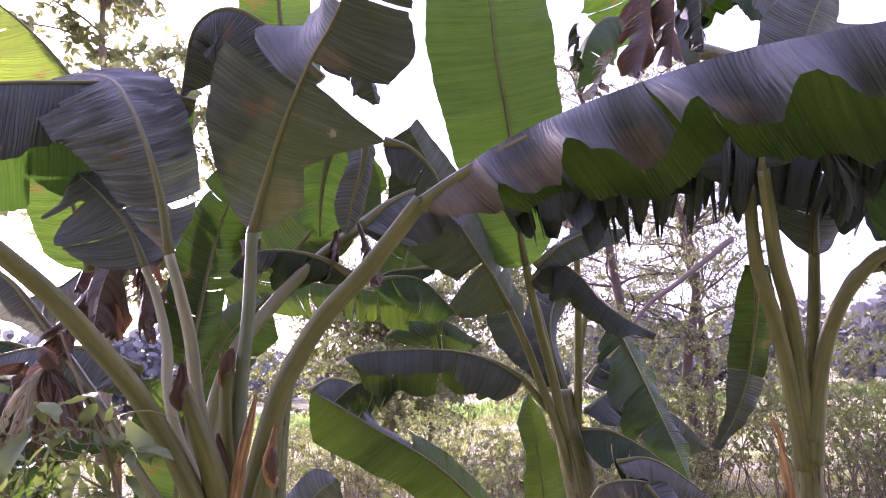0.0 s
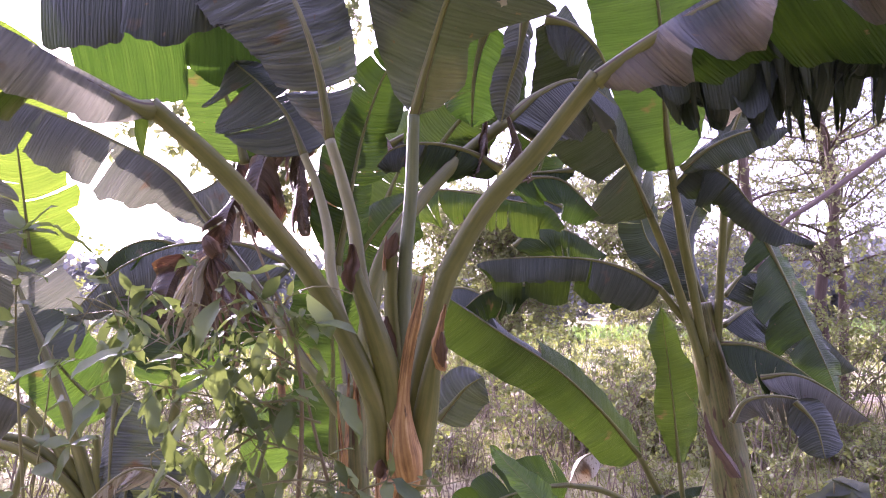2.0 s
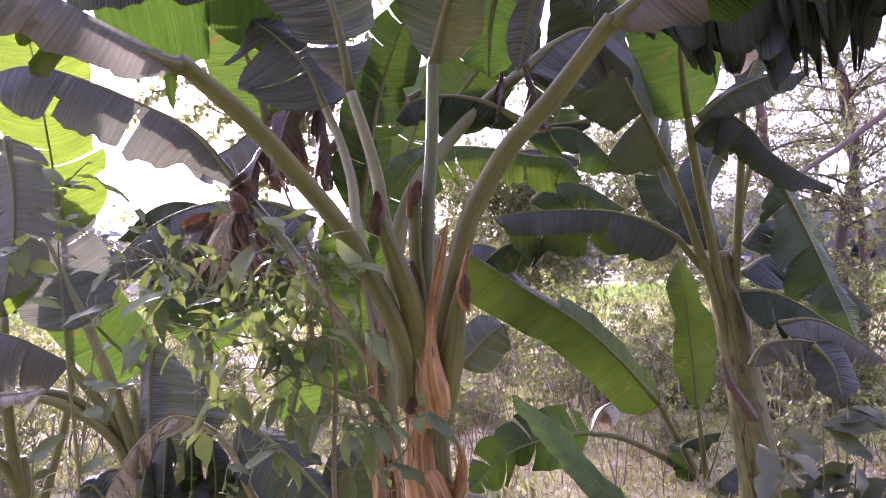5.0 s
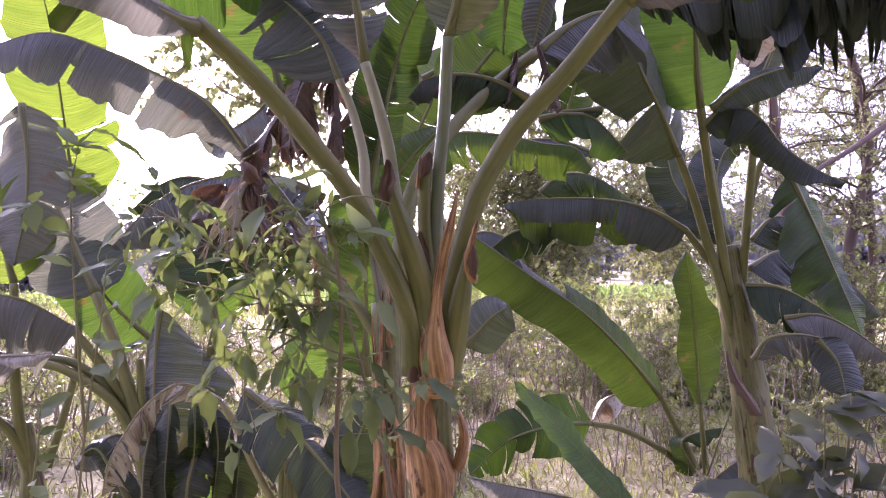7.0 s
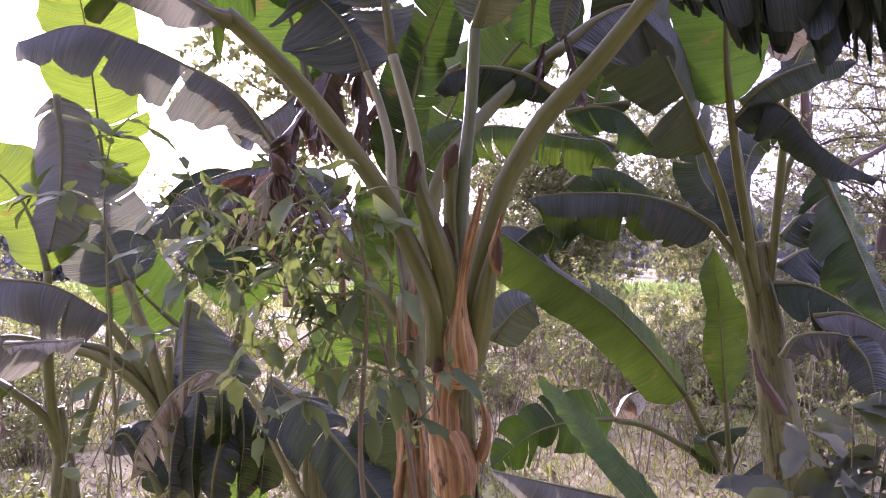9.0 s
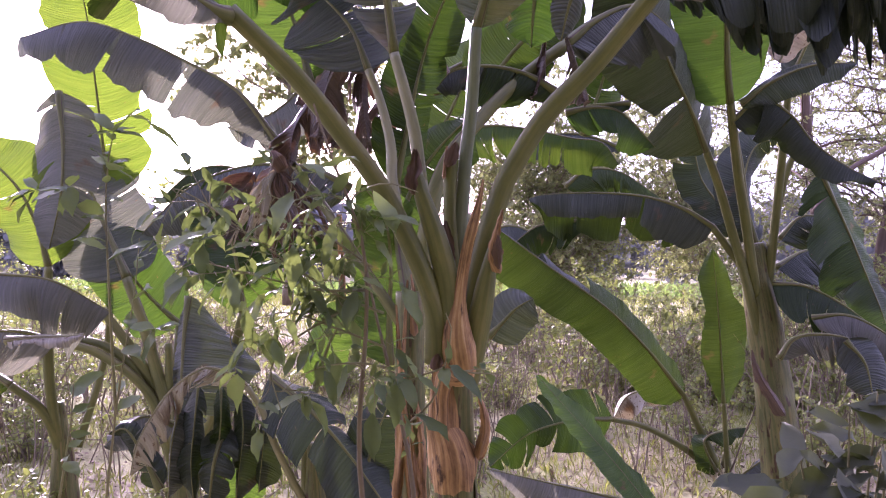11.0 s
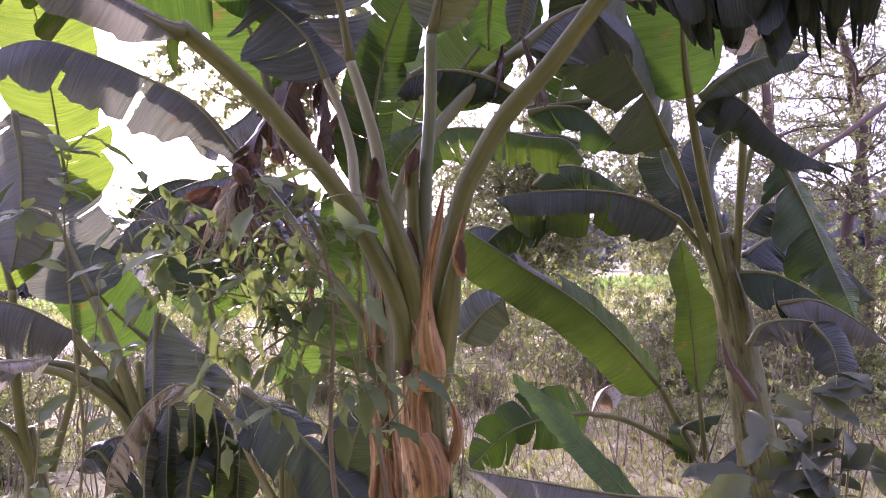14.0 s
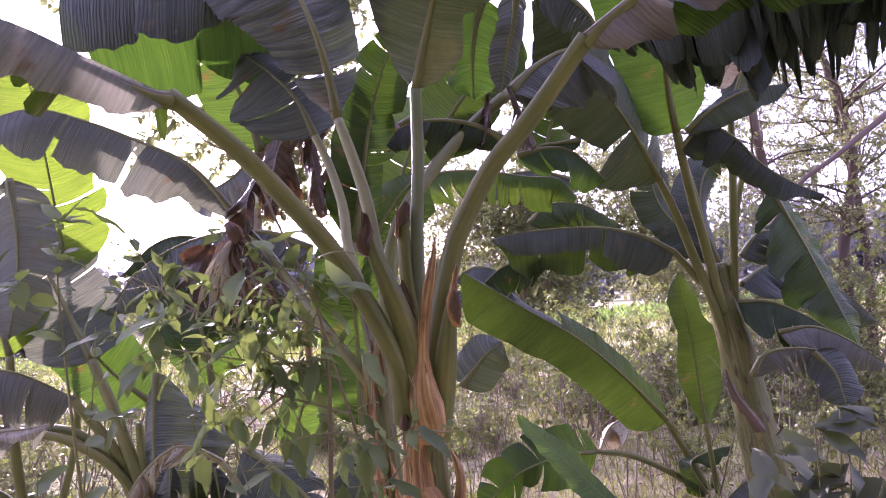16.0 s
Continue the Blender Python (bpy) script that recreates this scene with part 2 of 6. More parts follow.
def ground_material():
    mat, nt, bsdf, out = nodes_of("ground_soil_and_litter")
    p = coords(nt, "Object")
    big = noise_of(nt, p, 0.35, 4)
    small = noise_of(nt, p, 5.0, 6)
    grain = noise_of(nt, p, 45.0, 4)
    soil = ramp(nt, small, [(0.3, (0.19, 0.15, 0.085)), (0.5, (0.39, 0.325, 0.20)), (0.7, (0.55, 0.475, 0.31))])
    grass = ramp(nt, grain, [(0.3, (0.18, 0.21, 0.06)), (0.7, (0.36, 0.38, 0.12))])
    nt.links.new(mixed(nt, ramp(nt, big, [(0.36, (0, 0, 0)), (0.56, (0.8, 0.8, 0.8))]), soil, grass), bsdf.inputs["Base Color"])
    bsdf.inputs["Roughness"].default_value = 0.95
    nt.links.new(bump_of(nt, mixed(nt, 0.5, small, grain), 0.8, 0.05), bsdf.inputs["Normal"])
    return mat


GROUND = ground_material()


# ---- mesh helpers ----
def curve_points(pts, n):
    """n + 1 evenly spaced points on a smooth curve through pts."""
    p = [Vector(q) for q in pts]
    p = [p[0] * 2 - p[1]] + p + [p[-1] * 2 - p[-2]]
    fine = []
    for i in range(1, len(p) - 2):
        for k in range(24):
            u = k / 24
            a, b, c, d = p[i - 1:i + 3]
            fine.append(0.5 * (2 * b + (c - a) * u + (2 * a - 5 * b + 4 * c - d) * u * u + (3 * b - a - 3 * c + d) * u ** 3))
    fine.append(p[-2])
    run = [0.0]
    for a, b in zip(fine, fine[1:]):
        run.append(run[-1] + (b - a).length)
    out, j = [], 0
    for k in range(n + 1):
        want = run[-1] * k / n
        while j < len(run) - 2 and run[j + 1] < want:
            j += 1
        u = (want - run[j]) / max(run[j + 1] - run[j], 1e-9)
        out.append(fine[j].lerp(fine[j + 1], min(max(u, 0), 1)))
    return out, run[-1]


def mesh_from(name, verts, faces, mat, metres=None, unit=None, smooth=True):
    me = bpy.data.meshes.new(name)
    me.from_pydata(verts, [], faces)
    for tag, values in (("metres", metres), ("unit", unit)):
        if values is not None:
            lay = me.uv_layers.new(name=tag)
            idx = np.empty(len(me.loops), dtype=np.int32)
            me.loops.foreach_get("vertex_index", idx)
            lay.data.foreach_set("uv", np.array(values, dtype=np.float32)[idx].ravel())
    if smooth:
        me.polygons.foreach_set("use_smooth", [True] * len(me.polygons))
    me.materials.append(mat)
    me.update()
    return me


def part(name, me, parent, label=""):
    ob = new(name, me)
    ob.parent = parent
    if label:
        ob["label"] = label
    return ob


def thing(name, place, label, category, group="", kind=""):
    ob = new(name)
    ob.location = place
    ob.empty_display_size = 0.1
    return tagged(ob, label, category, group, kind)


def rel(pts, origin):
    o = Vector(origin)
    return [Vector(p) - o for p in pts]


def tube(pts, radii, mat, name="stalk", sides=10, n=None, groove=0.0, face=(0, -1, 0), lump=0.0, seed=0, arc=360.0, turn=0.0, closed=True):
    """A tapered stalk along pts; groove: a channel on the side that faces `face`; arc < 360 makes an open shell."""
    n = n or max(6, 4 * len(pts))
    c, length = curve_points(pts, n)
    verts, faces, uv, unit = [], [], [], []
    full = arc >= 359
    cols = sides if full else sides + 1
    r0 = max(radii)
    for k, p in enumerate(c):
        s = k / n
        t = (c[min(k + 1, n)] - c[max(k - 1, 0)]).normalized()
        f = Vector(face)
        f = (f - t * f.dot(t))
        f = f.normalized() if f.length > 1e-4 else t.orthogonal().normalized()
        b = t.cross(f)
        x = s * (len(radii) - 1)
        i = min(int(x), len(radii) - 2)
        r = radii[i] + (radii[i + 1] - radii[i]) * (x - i)
        for j in range(cols):
            a = radians(turn) + (j / sides - (0.0 if full else 0.5)) * radians(arc) * (1.0 if full else 1.0 - 0.72 * s ** 1.6)
            rr = r * (1 - groove * max(0.0, math.cos(a)) ** 2)
            if lump:
                rr *= 1 + lump * noise.noise(Vector((math.cos(a) * 1.7 + seed, math.sin(a) * 1.7, s * length * 9)))
            rag = Vector((0, 0, 0)) if full or k > 2 else t * (0.03 - 0.01 * k) * noise.noise(Vector((j * 0.45, seed, 2)))
            verts.append(p + rag + (f * math.cos(a) + b * math.sin(a)) * rr)
            uv.append((a * r0, s * length))
            unit.append((((a / 6.2832) % 1.0), s))
    for k in range(n):
        for j in range(cols if full else cols - 1):
            j2 = (j + 1) % cols
            faces.append((k * cols + j, k * cols + j2, (k + 1) * cols + j2, (k + 1) * cols + j))
    if full and closed:
        faces.append(tuple(range(cols))[::-1])
        faces.append(tuple(n * cols + j for j in range(cols)))
    return mesh_from(name, verts, faces, mat, metres=uv, unit=unit)


def between(pairs, s, smooth=False):
    """The value at s on the line through pairs of (place, value), broken or smooth."""
    for (a, u), (b, v) in zip(pairs, pairs[1:]):
        if s <= b:
            x = min(max((s - a) / (b - a), 0.0), 1.0)
            return u + (v - u) * (x * x * (3 - 2 * x) if smooth else x)
    return pairs[-1][1]


def blade(pts, width, face, mat, fold=(20, 20), tears=(3, 3), seed=1, base=0.10, tip=0.32, ripple=0.03, sag=7.0, skew=(1.0, 1.0), curl=0.6, ragged=0.05, wave=30.0, pitch=3.2, pleat=0.0016, strips=None, slant=0.32, lengthwise=False, lobe=0.22, prof=None, drop=None, wear=(), taper=0.12, fray=0.0):
    """A banana blade along its midrib. fold: how far each half drops, in degrees; tears: rips on each side; sag: how unevenly the torn strips hang;
    wave, pitch: swing of the halves in degrees and how often; pleat: depth of the corrugation; strips: per side, the pieces (from, to, extra drop, width, surface: 0 its own, 1 dry, 2 young, 3 green, 4 mature);
    prof, drop: per side, (place along, half width in metres) and (place along, fold in degrees); wear: dried patches (place along, place across, length, breadth)."""
    rng = random.Random(seed)
    pts = [Vector(p) for p in pts]
    _, length = curve_points(pts, 8)
    N = max(40, min(110, int(length / 0.014)))
    c, length = curve_points(pts, N)
    fr = []
    for k in range(N + 1):
        t = (c[min(k + 1, N)] - c[max(k - 1, 0)]).normalized()
        f = Vector(face)
        f = f - t * f.dot(t)
        f = f.normalized() if f.length > 1e-4 else t.orthogonal().normalized()
        fr.append((t, f, t.cross(f)))

    def at(s):
        x = min(max(s, 0.0), 1.0) * N
        i = min(int(x), N - 1)
        u = x - i
        return c[i].lerp(c[i + 1], u), fr[i][1].lerp(fr[i + 1][1], u), fr[i][2].lerp(fr[i + 1][2], u), fr[i][0]

    V = 9
    verts, faces, metres, unit = [], [], [], []
    dry_from, worn = [], []
    for side, sgn in ((0, -1.0), (1, 1.0)):
        if strips and strips[side]:
            pieces = [(*p, 0)[:5] for p in strips[side]]
        else:
            cuts = [0.0] + sorted(rng.uniform(0.06, 0.97) for _ in range(tears[side])) + [1.0]
            pieces = [(a, b, rng.gauss(0, sag) if tears[side] else 0.0, 1.0 - (abs(rng.gauss(0, ragged)) if tears[side] else 0.0), 0) for a, b in zip(cuts, cuts[1:])]
        for a, b, off, short, dry in pieces:
            if b - a < 0.004:
                continue
            n = max(2, int((b - a) * N))
            gap = 0.0 if len(pieces) == 1 else min(0.5, rng.uniform(0.0, 0.016) / (b - a) / max(length, 0.2))
            twist = rng.gauss(0, sag * 0.6)
            point = taper * rng.uniform(0.4, 1.6) if len(pieces) > 1 else 0.0
            lean = rng.uniform(-0.6, 0.6)
            start = len(verts)
            for k in range(n + 1):
                s0 = a + (b - a) * k / n
                w = width * 0.5 * skew[side]
                w *= lobe + (1 - lobe) * (s0 / base) ** 0.55 if s0 < base else 1.0
                w *= min(1.0, max(0.0, 1 - s0) / tip) ** 0.62 if s0 > 1 - tip else 1.0
                w = between(prof[side], s0) if prof else w
                w *= 1 - min(0.85, point * abs(2 * k / n - 1 + lean) ** 2) + fray * noise.noise(Vector((s0 * length * 60, seed * 1.3, side * 9)))
                w = max(w, 0.004) * short * (1 + 0.035 * noise.noise(Vector((s0 * length * 16, seed * 3.1, side * 7))))
                px, py = 0.0, 0.0
                for v in range(V + 1):
                    q = v / V
                    s = s0 + (0.5 * (a + b) - s0) * gap * q
                    o, f, bb, tt = at(s)
                    ang = (between(drop[side], s0, True) if drop else fold[side]) * (1 - curl * 0.5 + curl * q) + off * min(1, q * 2.5) + twist * (k / n - 0.5) * q * 2
                    ang += wave * q * noise.noise(Vector((s0 * length * pitch, seed * 1.7 + side * 5, q * 0.8)))
                    if v:
                        px += w / V * math.cos(radians(ang))
                        py += w / V * math.sin(radians(ang))
                    wav = ripple * q * noise.noise(Vector((s0 * length * 9, seed * 2.3 + side * 11, q * 1.2)))
                    wav += ripple * 0.6 * q * q * noise.noise(Vector((s0 * length * 22, seed * 4.1 + side * 3, 2.0)))
                    wav += pleat * min(1, q * 3) * math.sin(s0 * length * 190 + 2.5 * noise.noise(Vector((s0 * length * 6, q * 2, seed))) + seed)
                    verts.append(o + bb * (sgn * px) - f * (py - wav) + tt * (w * (slant * q ** 1.6 * min(1.0, 6 * (1.02 - s0)) - 0.9 * lobe * q * max(0.0, 1 - s0 / base))))
                    metres.append((sgn * w * q, s0 * length) if lengthwise else (s0 * length, sgn * w * q))
                    unit.append((s0, q))
                    worn.append(max([1 - math.hypot((s0 - ws) / wl, (sgn * q - wq) / wb) for ws, wq, wl, wb in wear] + [0.0]))
            for k in range(n):
                for v in range(V):
                    i = start + k * (V + 1) + v
                    quad = (i, i + V + 1, i + V + 2, i + 1)
                    faces.append(quad if sgn < 0 else quad[::-1])
                    dry_from.append(dry)
    me = mesh_from("leaf", verts, faces, mat, metres, unit)
    if wear:
        me.attributes.new("wear", "FLOAT", "POINT").data.foreach_set("value", worn)
    if any(dry_from):
        for other in (DRY, LEAF, MID, OLD):
            me.materials.append(other)
        me.polygons.foreach_set("material_index", dry_from)
    return me, length


def leaf(plant, pts, width, face=(0, -1, 0.3), mat=None, stalk=None, r=(0.03, 0.018), stalk_mat=None, label="", sink=0.1, rib_mat=None, **kw):
    """One leaf of a plant: a blade with its midrib, and a petiole where one is given."""
    mat = mat or LEAF
    o = plant.location
    pts = rel(pts, o)
    me, length = blade(pts, width, face, mat, **kw)
    ob = part("leaf", me, plant, label)
    rm = r[-1]
    skin = stalk_mat or (PETIOLE if mat in (LEAF, MID, OLD, SHADED, GLARE_GREY, LIT) else PALE)
    under = Vector(face).normalized() * (rm * sink)
    part("midrib", tube([pts[0] - under * 0.6] + [p - under for p in pts[1:]], [rm, rm * 0.5, rm * 0.36, rm * 0.25, 0.002], rib_mat or skin, "midrib", 8, 28, face=face), ob)
    if stalk:
        st = rel(stalk, o) + [pts[0]]
        part("petiole", tube(st, [r[0], r[0] * 0.92, (r[0] + rm) * 0.5, rm], skin, "petiole", 16, 34, groove=0.3, face=(0, 0.4, 1), lump=0.03, seed=kw.get("seed", 1)), plant)
    return ob


# ---- ground ----
def ground_height(x, y):
    r = math.hypot(x, y)
    h = 0.10 * noise.noise(Vector((x * 0.25, y * 0.25, 3))) + 0.05 * noise.noise(Vector((x * 0.9, y * 0.9, 7)))
    h *= min(1.0, r / 3)
    if r > 70:
        u = min((r - 70) / 260, 1.0)
        h += 26 * u * u * (3 - 2 * u) * (0.75 + 0.5 * noise.noise(Vector((x * 0.006, y * 0.006, 1))))
    return h


def build_ground():
    rings = [0.0] + [0.4 * 1.09 ** k for k in range(98)]
    seg = 120
    verts, faces = [(0, 0, ground_height(0, 0))], []
    for r in rings[1:]:
        for k in range(seg):
            a = 2 * math.pi * k / seg
            x, y = r * math.cos(a), r * math.sin(a)
            verts.append((x, y, ground_height(x, y)))
    for k in range(seg):
        faces.append((0, 1 + k, 1 + (k + 1) % seg))
    for i in range(len(rings) - 2):
        for k in range(seg):
            a, b = 1 + i * seg, 1 + (i + 1) * seg
            faces.append((a + k, b + k, b + (k + 1) % seg, a + (k + 1) % seg))
    ob = new("ground", mesh_from("ground", verts, faces, GROUND))
    tagged(ob, "dry pinkish-brown soil with straw litter and grass patches", "ground", kind="structure")


build_ground()


def plant_at(name, place, label, group="banana plants"):
    x, y, _ = place
    return thing(name, (x, y, ground_height(x, y) - 0.02), label, "banana plant", group)


def pseudostem(plant, pts, radii, seed, shells=()):
    """The trunk of wrapped sheaths; shells: (from, to, turn, arc, extra radius, material) of single sheaths upon it."""
    o = plant.location
    full = rel([(pts[0][0], pts[0][1], o.z)] + list(pts[1:]), o)
    part("pseudostem", tube(full, radii, STEM, "pseudostem", 22, 46, lump=0.09, seed=seed), plant)
    c, length = curve_points(full, 60)
    for k, (a, b, turn, arc, grow, mat) in enumerate(shells):
        i, j = int(a * 60), int(b * 60)
        rad = [radii[0] + (radii[-1] - radii[0]) * s for s in (a, (a + b) / 2, b)]
        cut = [c[i], c[(2 * i + j) // 3], c[(i + 2 * j) // 3], c[j]]
        part("leaf_sheath", tube(cut, [rad[0] + grow, rad[1] + grow * 1.1, rad[2] + grow * 0.8, rad[2] - 0.004], mat, "leaf_sheath", 14, 30, lump=0.12, seed=seed + k * 3.3, arc=arc, turn=turn), plant,
             "dry orange-brown sheath" if mat == SHEATH else "")


def husk(plant, pts, width, seed, mat=None):
    """A dry pointed strip of sheath that peels off the stem."""
    me, _ = blade(rel(pts, plant.location), width, (0, -1, 0.1), mat or SHEATH, fold=(42, 48), tears=(0, 0), seed=seed, base=0.05, tip=0.75, ripple=0.02, fray=0.3, slant=0.0, lengthwise=True, wave=40, pitch=7.0, lobe=0.0, pleat=0.0)
    part("dry_sheath", me, plant, "curled dry brown sheath tip")


def dried_end(plant, pts, width, seed):
    """The shrivelled brown mouth of a petiole that has been cut."""
    side = [(0, 0.003), (0.2, width * 0.42), (0.55, width * 0.5), (0.85, width * 0.3), (1, 0.003)]
    me, _ = blade(rel(pts, plant.location), width, (0, -1, 0.1), CUT, seed=seed, prof=(side, side), drop=([(0, -20), (1, 25)], [(0, -25), (1, 20)]), tears=(0, 0), ripple=0.02, wave=55, pitch=16.0, slant=0.0, lengthwise=True, pleat=0.0, fray=0.35)
    part("dried_end", me, plant, "shrivelled purple-brown cut end")


# ---- the main banana plant ----
main = plant_at("banana_plant", (0.047, 1.937, -0.001), "large banana plant with orange dry sheaths on its stem")
second = plant_at("banana_plant", (-0.078, 2.140, -0.115), "older banana plant with ragged brown sheaths close behind another")
pseudostem(main, [(0.047, 1.937, -0.001), (0.040, 1.917, 0.779), (0.034, 1.910, 1.054), (0.029, 1.916, 1.206)], [0.085, 0.060, 0.055, 0.050], 3,
           [(0.1, 0.93, -95, 120, 0.005, STEM), (0.15, 0.97, 100, 110, 0.005, STEM)])


def bulging_sheath(plant, pts, radii, seed, arc=210, turn=0):
    """A dry sheath that swells round the stem and runs out upwards in a point."""
    part("dry_sheath", tube(rel(pts, plant.location), radii, SHEATH, "dry_sheath", 20, 60, lump=0.16, seed=seed, arc=arc, turn=turn), plant, "bulging orange-brown dry sheath")


bulging_sheath(main, [(0.033, 1.901, 0.811), (0.030, 1.890, 0.870), (0.017, 1.883, 0.931), (-0.002, 1.877, 0.985), (-0.007, 1.870, 1.061), (-0.009, 1.868, 1.136)], [0.057, 0.066, 0.054, 0.034, 0.026, 0.024], 41, 230)
bulging_sheath(main, [(0.003, 1.850, 0.973), (0.003, 1.845, 1.066), (0.015, 1.835, 1.108), (0.050, 1.820, 1.121), (0.045, 1.800, 1.174), (0.040, 1.790, 1.218), (0.040, 1.785, 1.269), (0.049, 1.775, 1.362), (0.063, 1.765, 1.448), (0.082, 1.755, 1.525), (0.093, 1.750, 1.574), (0.100, 1.750, 1.614)], [0.020, 0.020, 0.026, 0.038, 0.042, 0.034, 0.019, 0.015, 0.017, 0.020, 0.014, 0.006], 42, 200)
bulging_sheath(main, [(0.024, 1.897, 0.966), (0.021, 1.885, 1.058), (0.024, 1.867, 1.151)], [0.052, 0.050, 0.044], 43, 110, -25)
husk(main, [(0.145, 1.745, 1.381), (0.127, 1.735, 1.426), (0.134, 1.730, 1.482), (0.148, 1.735, 1.539)], 0.046, 6)
dried_end(main, [(0.140, 1.738, 1.391), (0.135, 1.730, 1.433), (0.136, 1.728, 1.474)], 0.03, 14)
husk(main, [(0.098, 1.860, 0.885), (0.115, 1.850, 0.962), (0.110, 1.850, 1.020), (0.095, 1.860, 1.063)], 0.05, 4)
dried_end(main, [(-0.011, 1.780, 1.131), (-0.014, 1.775, 1.149), (-0.010, 1.780, 1.174)], 0.035, 3)
dried_end(main, [(-0.072, 1.715, 1.572), (-0.077, 1.710, 1.605), (-0.069, 1.710, 1.642), (-0.071, 1.715, 1.685)], 0.038, 8)
husk(main, [(0.001, 1.835, 1.627), (0.004, 1.830, 1.671), (0.009, 1.830, 1.713)], 0.014, 9)
dried_end(main, [(0.012, 1.828, 1.656), (0.024, 1.825, 1.693), (0.035, 1.825, 1.721)], 0.04, 12)
dried_end(main, [(0.023, 1.790, 1.391), (0.013, 1.785, 1.448), (0.006, 1.785, 1.513)], 0.034, 13)


def stump(plant, pts, radii, seed):
    """The cut base of an old petiole, with a dried hollow end."""
    o = plant.location
    part("petiole_stump", tube(rel(pts, o), radii, PETIOLE, "petiole_stump", 14, 26, groove=0.25, face=(0.1, 1, 0.4), lump=0.05, seed=seed), plant)


stump(main, [(0.023, 1.800, 1.246), (0.012, 1.790, 1.355), (-0.009, 1.775, 1.441), (-0.031, 1.760, 1.511), (-0.055, 1.750, 1.581), (-0.069, 1.745, 1.633)], [0.028, 0.031, 0.030, 0.027, 0.022, 0.016], 2)
stump(main, [(0.043, 1.900, 1.268), (0.026, 1.870, 1.428), (0.018, 1.860, 1.540), (0.019, 1.855, 1.645), (0.021, 1.850, 1.707)], [0.024, 0.020, 0.0185, 0.018, 0.018], 4)
stump(main, [(0.069, 1.860, 1.092), (0.085, 1.830, 1.200), (0.103, 1.800, 1.304), (0.120, 1.780, 1.405), (0.137, 1.770, 1.476)], [0.030, 0.034, 0.032, 0.022, 0.010], 6)
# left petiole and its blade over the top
leaf(main, [(-0.503, 1.620, 1.991), (-0.521, 1.540, 1.988), (-0.622, 1.460, 2.035), (-0.740, 1.400, 2.094), (-0.903, 1.360, 2.147)], 0.3, (0.05, -0.35, 1), GLARE_GREY,
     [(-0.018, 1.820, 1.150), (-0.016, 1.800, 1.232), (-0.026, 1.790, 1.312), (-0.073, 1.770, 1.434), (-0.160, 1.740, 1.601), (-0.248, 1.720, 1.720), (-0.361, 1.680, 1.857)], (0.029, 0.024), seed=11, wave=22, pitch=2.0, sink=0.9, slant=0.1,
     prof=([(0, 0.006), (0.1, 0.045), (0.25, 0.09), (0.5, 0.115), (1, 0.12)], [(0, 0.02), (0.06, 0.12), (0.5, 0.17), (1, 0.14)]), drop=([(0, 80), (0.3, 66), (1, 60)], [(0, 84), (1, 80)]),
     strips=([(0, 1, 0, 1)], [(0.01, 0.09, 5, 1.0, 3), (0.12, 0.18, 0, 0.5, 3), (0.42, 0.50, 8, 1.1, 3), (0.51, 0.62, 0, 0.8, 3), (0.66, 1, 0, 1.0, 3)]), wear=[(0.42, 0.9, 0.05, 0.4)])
# the two pale petioles, one with the pleated blade that bows over
leaf(main, [(-0.139, 1.930, 1.986), (-0.162, 1.900, 2.149), (-0.195, 1.890, 2.274), (-0.251, 1.930, 2.412), (-0.338, 2.050, 2.548), (-0.498, 2.250, 2.646), (-0.698, 2.500, 2.717)], 0.5, (0.1, -1, 0.30), OLD,
     [(0.009, 1.860, 1.405), (-0.036, 1.880, 1.527), (-0.061, 1.900, 1.635), (-0.079, 1.910, 1.761), (-0.110, 1.920, 1.887)], (0.020, 0.015), seed=12, stalk_mat=PALE, rib_mat=PETIOLE, pleat=0.011, slant=0.25, wave=22,
     prof=([(0, 0.03), (0.05, 0.12), (0.15, 0.16), (0.35, 0.24), (0.7, 0.26), (1, 0.06)], [(0, 0.03), (0.05, 0.10), (0.14, 0.13), (0.3, 0.15), (0.6, 0.18), (1, 0.05)]),
     drop=([(0, 55), (0.12, 30), (0.5, 18), (1, 40)], [(0, 50), (0.1, 22), (0.5, 20), (1, 40)]),
     strips=([(0, 0.10, 8, 0.9), (0.105, 1, 0, 1)], [(0, 0.10, 14, 1), (0.11, 1, 0, 1)]), wear=[(0.03, -0.5, 0.05, 0.6)])
leaf(main, [(-0.223, 2.050, 1.974), (-0.271, 2.060, 2.091), (-0.348, 2.100, 2.191), (-0.454, 2.200, 2.300)], 0.4, (0.1, -1, 0.3), OLD,
     [(-0.050, 1.930, 1.374), (-0.113, 1.950, 1.516), (-0.144, 1.980, 1.645), (-0.153, 2.010, 1.755), (-0.187, 2.040, 1.885)], (0.018, 0.013), fold=(25, 25), tears=(4, 4), seed=13, stalk_mat=PALE, rib_mat=PETIOLE, sag=14)
